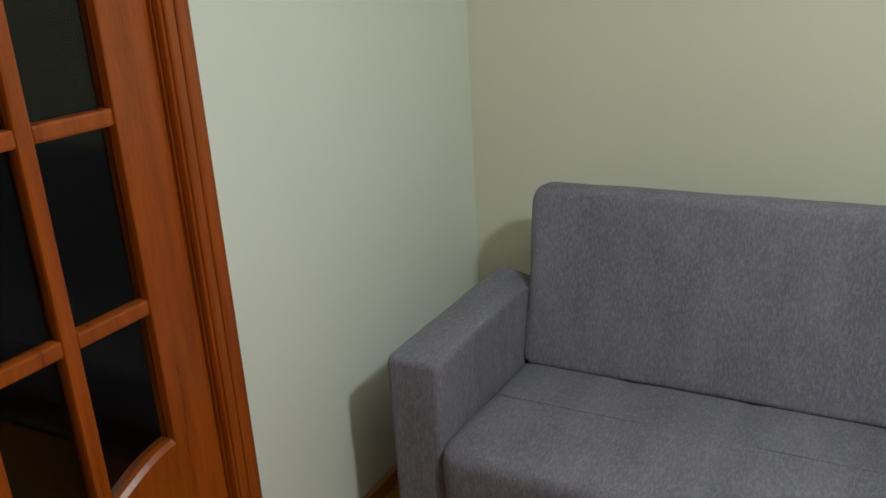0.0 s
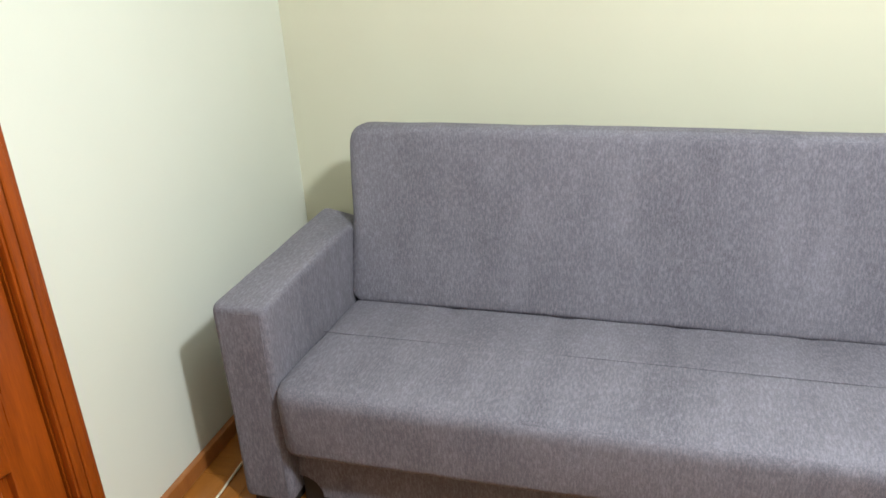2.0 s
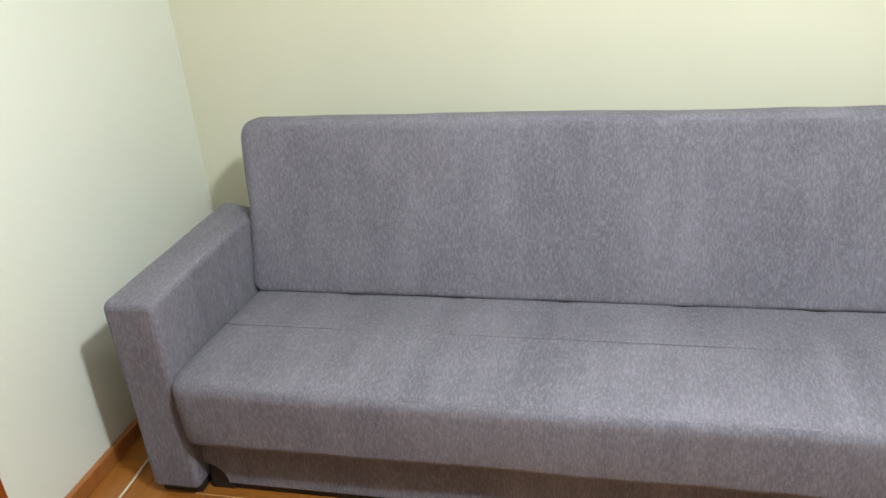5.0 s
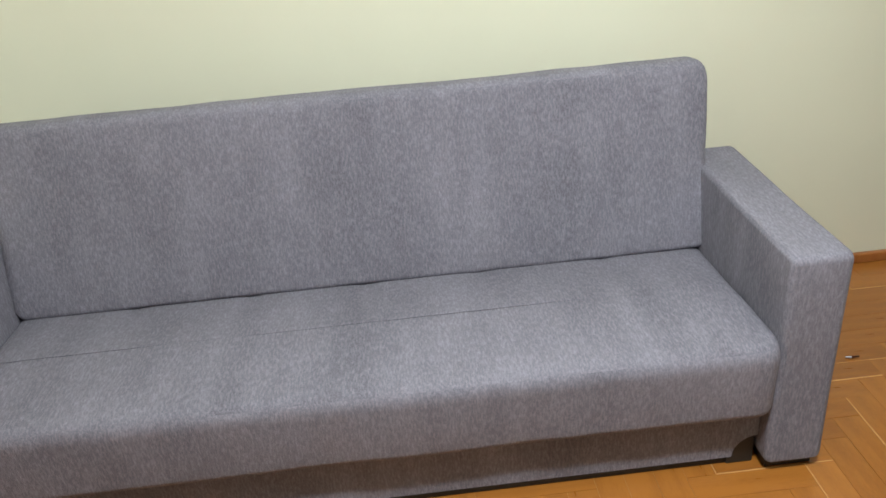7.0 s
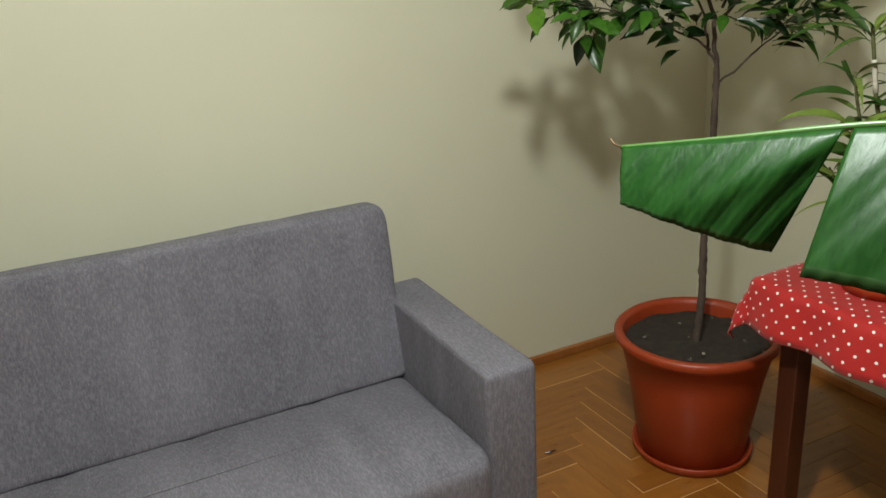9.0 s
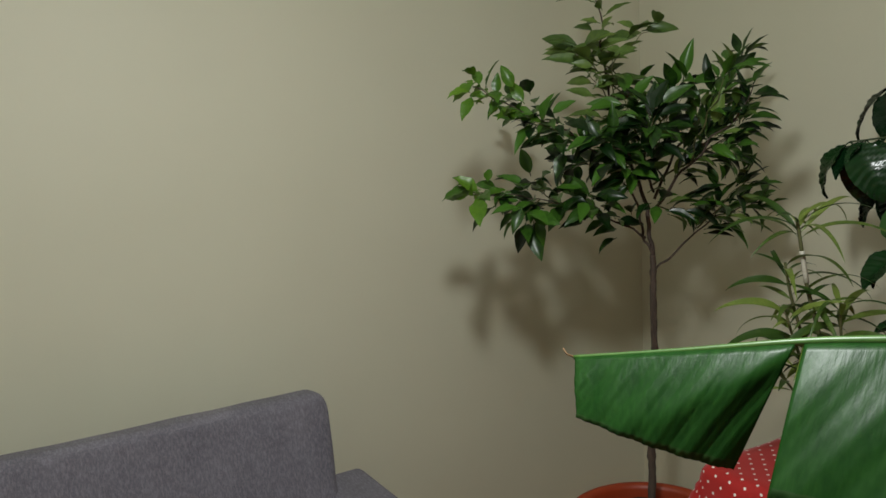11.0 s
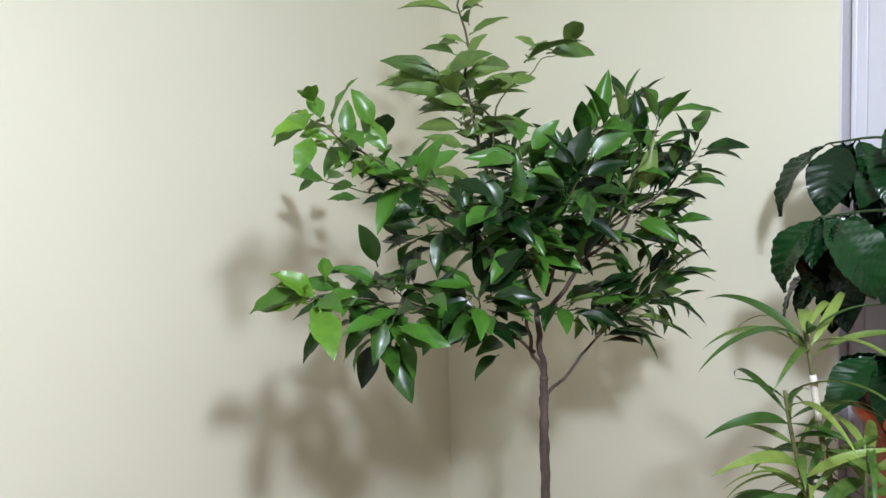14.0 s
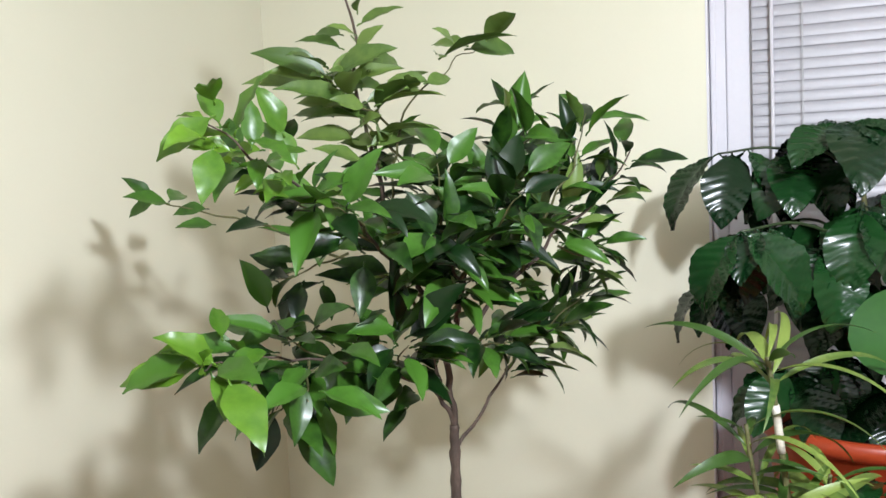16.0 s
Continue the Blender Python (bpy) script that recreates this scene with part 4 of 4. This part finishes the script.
def coffee_plant():
    rng = random.Random(5)
    pot = flower_pot("plant_pot", "large terracotta-coloured plastic pot on the dotted tablecloth", (3.50, -1.43, CLOTH_Z), 0.205, 0.415, 0.14, CLAY, soil=0.05)
    plant = thing("coffee_plant", "bushy coffee plant with large dark glossy ribbed leaves", "plant")
    kinds = [leaf_mesh("leaf", L, W, LEAF_DARK, b, f, 0.45, 0.022, 9, 1.7, 30, 5, 0.08, t) for L, W, b, f, t in
             ((0.145, 0.088, 1.0, 0.18, 0.15), (0.135, 0.084, 1.2, 0.22, -0.2), (0.125, 0.076, 0.8, 0.15, 0.1), (0.11, 0.064, 0.7, 0.3, -0.1))]
    # each shoot ends in a drooping whorl: its way from the stem, how many leaves, how far they hang
    trunk = spline([(3.51, -1.43, 1.07), (3.53, -1.43, 1.25), (3.54, -1.43, 1.45), (3.53, -1.42, 1.60), (3.52, -1.42, 1.68)], 24)
    part("stem", tube(trunk, [0.008 - 0.0002 * i for i in range(25)], 7, knobs=0.1), TWIG, plant, smooth=True)
    whorls = [((3.30, -1.203, 1.505), 8, 0.38), ((3.56, -1.165, 1.645), 6, 0.4), ((3.545, -1.30, 1.635), 8, 0.3), ((3.48, -1.38, 1.685), 7, 0.0),
              ((3.46, -1.41, 1.53), 7, 0.35), ((3.555, -1.14, 1.39), 7, 0.45), ((3.44, -1.34, 1.46), 7, 0.4), ((3.48, -1.42, 1.40), 7, 0.4),
              ((3.60, -1.28, 1.50), 6, 0.3), ((3.42, -1.28, 1.24), 6, 0.2), ((3.40, -1.45, 1.22), 6, 0.3), ((3.47, -1.36, 1.27), 7, 0.45), ((3.58, -1.50, 1.55), 6, 0.2), ((3.45, -1.50, 1.33), 6, 0.4)]
    for tip, count, hang in whorls:
        tip = Vector(tip)
        f = min(1.0, max(0.05, (tip.z - 0.14 - 1.05) / 0.63))
        root, _ = along(trunk, f)
        line = spline([root, root.lerp(tip, 0.55) + Vector((0, 0, 0.03)), tip], 10)
        part("shoot", tube(line, [0.0038 - 0.00018 * i for i in range(11)], 6, knobs=0.1), SHOOT, plant, smooth=True)
        out = (tip - root)
        out.z = 0
        out = out.normalized() if out.length > 0.03 else Vector((-1, 0, 0))
        base = math.atan2(out.y, out.x) + rng.uniform(-0.3, 0.3)
        for k in range(count):
            w = base + (k - (count - 1) / 2) * (2 * math.pi / count) * 0.92
            rise = rng.uniform(-0.35, 0.15) - 1.7 * hang
            at, _ = along(line, 1.0 - 0.12 * (k % 3))
            way = Vector((math.cos(w), math.sin(w), rise))
            if at.x + way.normalized().x * 0.19 > RIGHT - 0.03:
                way.x = 0.05
            place_leaf(rng.choice(kinds), at, way, (-0.25 + math.cos(w) * 0.3, -0.1 + math.sin(w) * 0.3, 1), plant, rng.uniform(1.0, 1.32), roll=rng.uniform(-15, 15))
    return plant


coffee_plant()


def strap_plant():
    rng = random.Random(9)
    flower_pot("plant_pot", "small black plastic pot in a terracotta-coloured saucer on the tablecloth", (3.13, -1.285, CLOTH_Z), 0.085, 0.165, 0.062, BLACK, saucer=0.098, soil=0.02, seg=36, lip=0.012, dish=CLAY)
    plant = thing("dracaena", "dracaena with arching narrow yellow-green leaves and pale canes", "plant")
    kinds = [leaf_mesh("leaf", L, W, LEAF_STRIP, b, f, 0.35, 0.0, 0, 1.4, 14, 1, 0.02, t, s) for L, W, b, f, t, s in
             ((0.18, 0.014, 1.5, 0.35, 0.4, 0.05), (0.14, 0.017, 1.1, 0.3, -0.3, -0.05), (0.21, 0.012, 1.8, 0.4, 0.2, 0.1), (0.12, 0.017, 0.8, 0.25, 0.1, 0.0), (0.17, 0.023, 1.7, 0.2, 0.3, 0.0))]
    canes = [([(3.12, -1.285, 0.87), (3.105, -1.27, 1.05), (3.075, -1.255, 1.18), (3.065, -1.245, 1.27), (3.06, -1.235, 1.34)], 0.0055, 14, True),
             ([(3.13, -1.27, 0.87), (3.10, -1.24, 1.02), (3.07, -1.215, 1.16), (3.06, -1.205, 1.24)], 0.0045, 15, False),
             ([(3.11, -1.29, 0.87), (3.06, -1.27, 0.98), (3.03, -1.25, 1.08), (3.02, -1.24, 1.13)], 0.004, 14, False),
             ([(3.14, -1.30, 0.87), (3.13, -1.31, 1.0), (3.11, -1.315, 1.10), (3.10, -1.32, 1.16)], 0.004, 14, False),
             ([(3.10, -1.28, 0.87), (3.06, -1.22, 0.95), (3.04, -1.18, 1.02)], 0.0035, 12, False),
             ([(3.12, -1.30, 0.87), (3.09, -1.34, 0.96), (3.08, -1.36, 1.03)], 0.0035, 12, False)]
    for pts, thick, count, bare in canes:
        count = int(count * 1.25)
        line = spline(pts, 6 * (len(pts) - 1))
        n = len(line)
        part("cane", tube(line, [thick * (1 - 0.3 * i / (n - 1)) for i in range(n)], 8, knobs=0.12), TWIG, plant, smooth=True)
        if bare:
            part("bare_cane", tube(line[13:19], [0.0058] * 6, 8, knobs=0.15), PALE_STEM, plant, "pale bare piece of cane", smooth=True)
        turn = rng.uniform(0, 6.28)
        for k in range(count):
            f = (0.78 if bare and k > 3 else 0.35) + (0.22 if bare and k > 3 else 0.65) * k / count
            at, t = along(line, min(f, 1))
            turn += 2.4
            rad = Vector((math.cos(turn), math.sin(turn), 0))
            place_leaf(rng.choice(kinds), at, rad * rng.uniform(0.6, 1.0) + Vector((0, 0, rng.uniform(0.25, 0.95) + 0.5 * (f - 0.5))), Vector((0, 0, 1)) - rad * 0.2 + Vector((-0.3, -0.25, 0)), plant, rng.uniform(0.7, 1.25), roll=rng.uniform(-30, 30))
    loop = []
    for k in range(90):
        w = k * 0.42
        loop.append(Vector((3.07 + 0.020 * math.cos(w) + 0.012 * noise.noise(Vector((k * 0.31, 0, 0))), -1.30 + 0.024 * math.sin(w) + 0.012 * noise.noise(Vector((0, k * 0.27, 0))), 1.0 + 0.0008 * k + 0.012 * noise.noise(Vector((0, 0, k * 0.37))))))
    part("tie", tube(loop, [0.0022] * 90, 5), GREEN_NET, plant, "crumpled bright green plastic tie", smooth=True)
    return plant


strap_plant()


def seedling():
    rng = random.Random(3)
    flower_pot("plant_pot", "small black nursery pot on the dotted tablecloth", (3.25, -1.43, CLOTH_Z), 0.07, 0.165, 0.05, BLACK, soil=0.015, seg=32, lip=0.01)
    plant = thing("coffee_seedling", "young coffee seedling with a thin brown stem and drooping leaves", "plant")
    line = spline([(3.25, -1.43, 0.885), (3.252, -1.412, 0.97), (3.25, -1.405, 1.06), (3.25, -1.405, 1.10)], 16)
    part("stem", tube(line, [0.0022] * 17, 7, knobs=0.1), BARK, plant, smooth=True)
    me = leaf_mesh("leaf", 0.105, 0.046, LEAF_DARK, 0.8, 0.25, 0.45, 0.03, 7, 1.9, 14, 3, 0.08)
    for k in range(9):
        a = 0.6 + k * 2.1
        at, t = along(line, 1.0 if k < 6 else 0.8)
        place_leaf(me, at, (math.cos(a), math.sin(a), rng.uniform(-0.2, 0.35)), (-0.2, 0, 1), plant, rng.uniform(0.7, 1.0), roll=rng.uniform(-15, 15))
    return plant


seedling()


def heart_leaf_plant():
    """A broad heart-shaped leaf on a long stalk from a pot further along the table."""
    flower_pot("plant_pot", "terracotta-coloured pot on the dotted tablecloth", (3.42, -1.86, CLOTH_Z), 0.12, 0.20, 0.085, CLAY, saucer=0.10, soil=0.03, seg=40, lip=0.02)
    plant = thing("arrowhead_plant", "plant with one broad smooth heart-shaped leaf on a long stalk", "plant")
    part("stalk", tube(spline([(3.42, -1.86, 0.90), (3.38, -1.78, 1.15), (3.29, -1.62, 1.34), (3.23, -1.50, 1.355)], 20), [0.005 - 0.0001 * k for k in range(21)], 8), TWIG, plant, smooth=True)
    bm = bmesh.new()
    n, rad = 44, 8
    axis_y, axis_x = Vector((-0.12, 0.95, -0.12)).normalized(), Vector((-0.62, -0.1, -0.55)).normalized()
    up = axis_x.cross(axis_y)
    c = Vector((3.225, -1.535, 1.352))
    rings = []
    for i in range(rad + 1):
        q = i / rad
        ring = []
        for k in range(n):
            w = 2 * math.pi * k / n
            r = 0.11 * (1.0 + 0.75 * max(0, math.cos(w)) ** 3 - 0.55 * max(0, -math.cos(w)) ** 6) * (0.95 + 0.02 * math.sin(5 * w))
            lx, ly = r * math.sin(w) * q * 0.95, r * math.cos(w) * q
            lift = -0.020 * q * q + 0.006 * q * math.sin(4 * w)
            ring.append(bm.verts.new(c + axis_x * lx + axis_y * ly + up * lift))
        rings.append(ring)
    for a, b in zip(rings, rings[1:]):
        for k in range(n):
            bm.faces.new((a[k], a[(k + 1) % n], b[(k + 1) % n], b[k]))
    part("leaf", bm, LEAF_HEART, plant, smooth=True)
    return plant


heart_leaf_plant()


def banana_plant():
    """One long leaf arching over the table's edge: its midrib on top, the blade folded down and torn across."""
    flower_pot("plant_pot", "terracotta-coloured pot at the end of the dotted tablecloth", (3.2, -2.16, CLOTH_Z), 0.12, 0.21, 0.085, CLAY, saucer=0.10, soil=0.03, seg=40, lip=0.02)
    plant = thing("banana_plant", "young banana plant with a long glossy leaf, torn across", "plant")
    rib = spline([(3.2, -2.16, 0.91), (3.17, -2.17, 1.12), (2.82, -2.235, 1.34), (2.535, -2.235, 1.418), (2.318, -2.142, 1.400), (2.195, -2.027, 1.378), (2.130, -1.921, 1.364), (2.070, -1.811, 1.342), (2.012, -1.705, 1.322)], 120)
    part("midrib", tube(rib, [0.011 - 0.0082 * min(1, i / 110) for i in range(121)], 8), BANANA_RIB, plant, "pale yellow-green midrib", smooth=True)

    def blade(f0, f1, side, depth, shift, crease):
        """A strip of blade hanging from the rib; below the crease it turns in under itself."""
        bm = bmesh.new()
        veins = bm.loops.layers.uv.new("veins")
        n, across = 96, 14
        rows = []
        for i in range(n + 1):
            u = i / n
            at, t = along(rib, f0 + (f1 - f0) * u)
            out = Vector((0, 0, 1)).cross(t)
            out.z = 0
            out = out.normalized() * side
            row = []
            o = z = w = 0.0
            for k in range(across + 1):
                q = k / across
                step = depth(u) / across if k else 0.0
                w += step
                bent = min(1.0, max(0.0, (q - crease(u)) * 7))
                slope = 0.75 * (1 - bent) + 0.16 * bent
                o += step * slope * (1 - 0.35 * q * (1 - bent))
                z -= step * (0.80 + 0.1 * q)
                pleat = (0.0009 * math.sin(u * 120 - q * 30) + 0.0014 * math.sin(u * 31 - q * 9)) * min(1, q * 3)
                row.append(bm.verts.new(at + out * (o + pleat + 0.002) + Vector((0, 0, z)) + t * (shift(u) * w)))
            rows.append(row)
        for r, (a, b) in enumerate(zip(rows, rows[1:])):
            for k in range(across):
                face = bm.faces.new((a[k], a[k + 1], b[k + 1], b[k]))
                face.material_index = int(k == across - 1)
                for loop, (i, q) in zip(face.loops, ((r, k), (r, k + 1), (r + 1, k + 1), (r + 1, k))):
                    loop[veins].uv = (f0 + (f1 - f0) * i / n, q / across)
        ob = part("blade", bm, [BANANA, BANANA_EDGE], plant, "glossy green leaf blade", smooth=True)
        sol = ob.modifiers.new("thickness", "SOLIDIFY")
        sol.thickness = 0.0008
        return ob

    tear = 0.757
    # the outer piece beyond the tear, then the inner piece; both sides of the rib
    blade(tear + 0.004, 0.998, 1, lambda u: 0.143 * (1 - 0.53 * u), lambda u: 0.38 - 0.62 * u, lambda u: 0.04 + u * 1.15)
    blade(tear + 0.004, 0.998, -1, lambda u: 0.115 * (1 - 0.5 * u), lambda u: 0.5 * (1 - u), lambda u: 2)
    blade(0.36, tear - 0.004, 1, lambda u: 0.148 * min(1, 0.1 + u * 3) * min(1.2, 1.0 + 0.45 * (1 - u)), lambda u: 0.1 + 0.05 * u, lambda u: 2)
    blade(0.36, tear - 0.004, -1, lambda u: 0.176 * min(1, 0.1 + u * 3) * (1 - 0.2 * u), lambda u: 0.1, lambda u: 2)
    tip = Vector((2.012, -1.705, 1.322))
    part("dry_tip", tube([tip, tip + Vector((-0.006, 0.006, 0.004)), tip + Vector((-0.008, 0.010, 0.010))], [0.0014, 0.0012, 0.0008], 6), BROWN_EDGE, plant, smooth=True)
    return plant


banana_plant()

bm = tube([(2.66, -0.535, 0.004), (2.675, -0.54, 0.005), (2.70, -0.538, 0.004)], [0.002, 0.004, 0.002], 6)
tagged(part("wood_splinter", bm, DARK_WOOD), "tiny dark wood splinter lying on the parquet", "splinter")

# ---------------------------------------------------------------- parquet
W = 0.075
L = 4 * W


def plank_mesh(lx, ly, mat, glint_edge):
    """One oak stave; some get a wider, paler chamfer along two edges, a painted glint."""
    bm = box((0.0004, 0.0004, -0.012), (lx - 0.0004, ly - 0.0004, 0.0))
    top = [e for e in bm.edges if all(v.co.z > -0.001 for v in e.verts)]
    if glint_edge:
        top = [e for e in top if all(v.co.x < 0.01 for v in e.verts) or all(v.co.y < 0.01 for v in e.verts)]
    cut = bmesh.ops.bevel(bm, geom=top, offset=0.0024 if glint_edge else 0.0008, segments=1, affect="EDGES")
    if glint_edge:
        for f in cut["faces"]:
            f.material_index = 1
    me = bpy.data.meshes.new("plank")
    bm.to_mesh(me)
    bm.free()
    me.materials.append(mat)
    me.materials.append(GLINT_GAP)
    return me


lying, standing = [plank_mesh(L, W, OAK, w) for w in (False, True)], [plank_mesh(W, L, OAK_ACROSS, w) for w in (False, True)]
spots = []
for m_ in range(-14, 16):
    for k in range(-82, 62):
        ox, oy = (k + 8 * m_) * W + 0.02, k * W - 0.03
        spots.append((lying, ox, oy, L, W))
        spots.append((standing, ox + L, oy - 3 * W, W, L))
rest = bmesh.new()
number = 0
for me, x, y, lx, ly in spots:
    x0, x1, y0, y1 = max(x, 0.0), min(x + lx, RIGHT), max(y, FRONT), min(y + ly, 0.0)
    if x1 - x0 < 0.004 or y1 - y0 < 0.004:
        continue
    whole = x1 - x0 > lx - 1e-4 and y1 - y0 > ly - 1e-4
    near = (x < 1.1 and -1.7 < y < -0.7) or (x > 2.1 and y > -1.45)
    if whole and near and number < 300:
        p = new("plank", me[random.random() < 0.3])
        p.location = (x, y, random.uniform(-0.0006, 0.0004))
        p.rotation_euler = (radians(random.uniform(-0.15, 0.15)), radians(random.uniform(-0.15, 0.15)), 0)
        p.parent = floor
        number += 1
    else:
        vs = [rest.verts.new(c) for c in ((x0 + 0.0005, y0 + 0.0005, -0.001), (x1 - 0.0005, y0 + 0.0005, -0.001), (x1 - 0.0005, y1 - 0.0005, -0.001), (x0 + 0.0005, y1 - 0.0005, -0.001))]
        lw = [rest.verts.new(v.co - Vector((0, 0, 0.011))) for v in vs]
        f = rest.faces.new(vs)
        f.material_index = 0 if me is lying else 1
        for k in range(4):
            rest.faces.new((lw[k], lw[(k + 1) % 4], vs[(k + 1) % 4], vs[k])).material_index = f.material_index
tagged(part("planks", rest, [OAK, OAK_ACROSS], floor), kind="stuff")
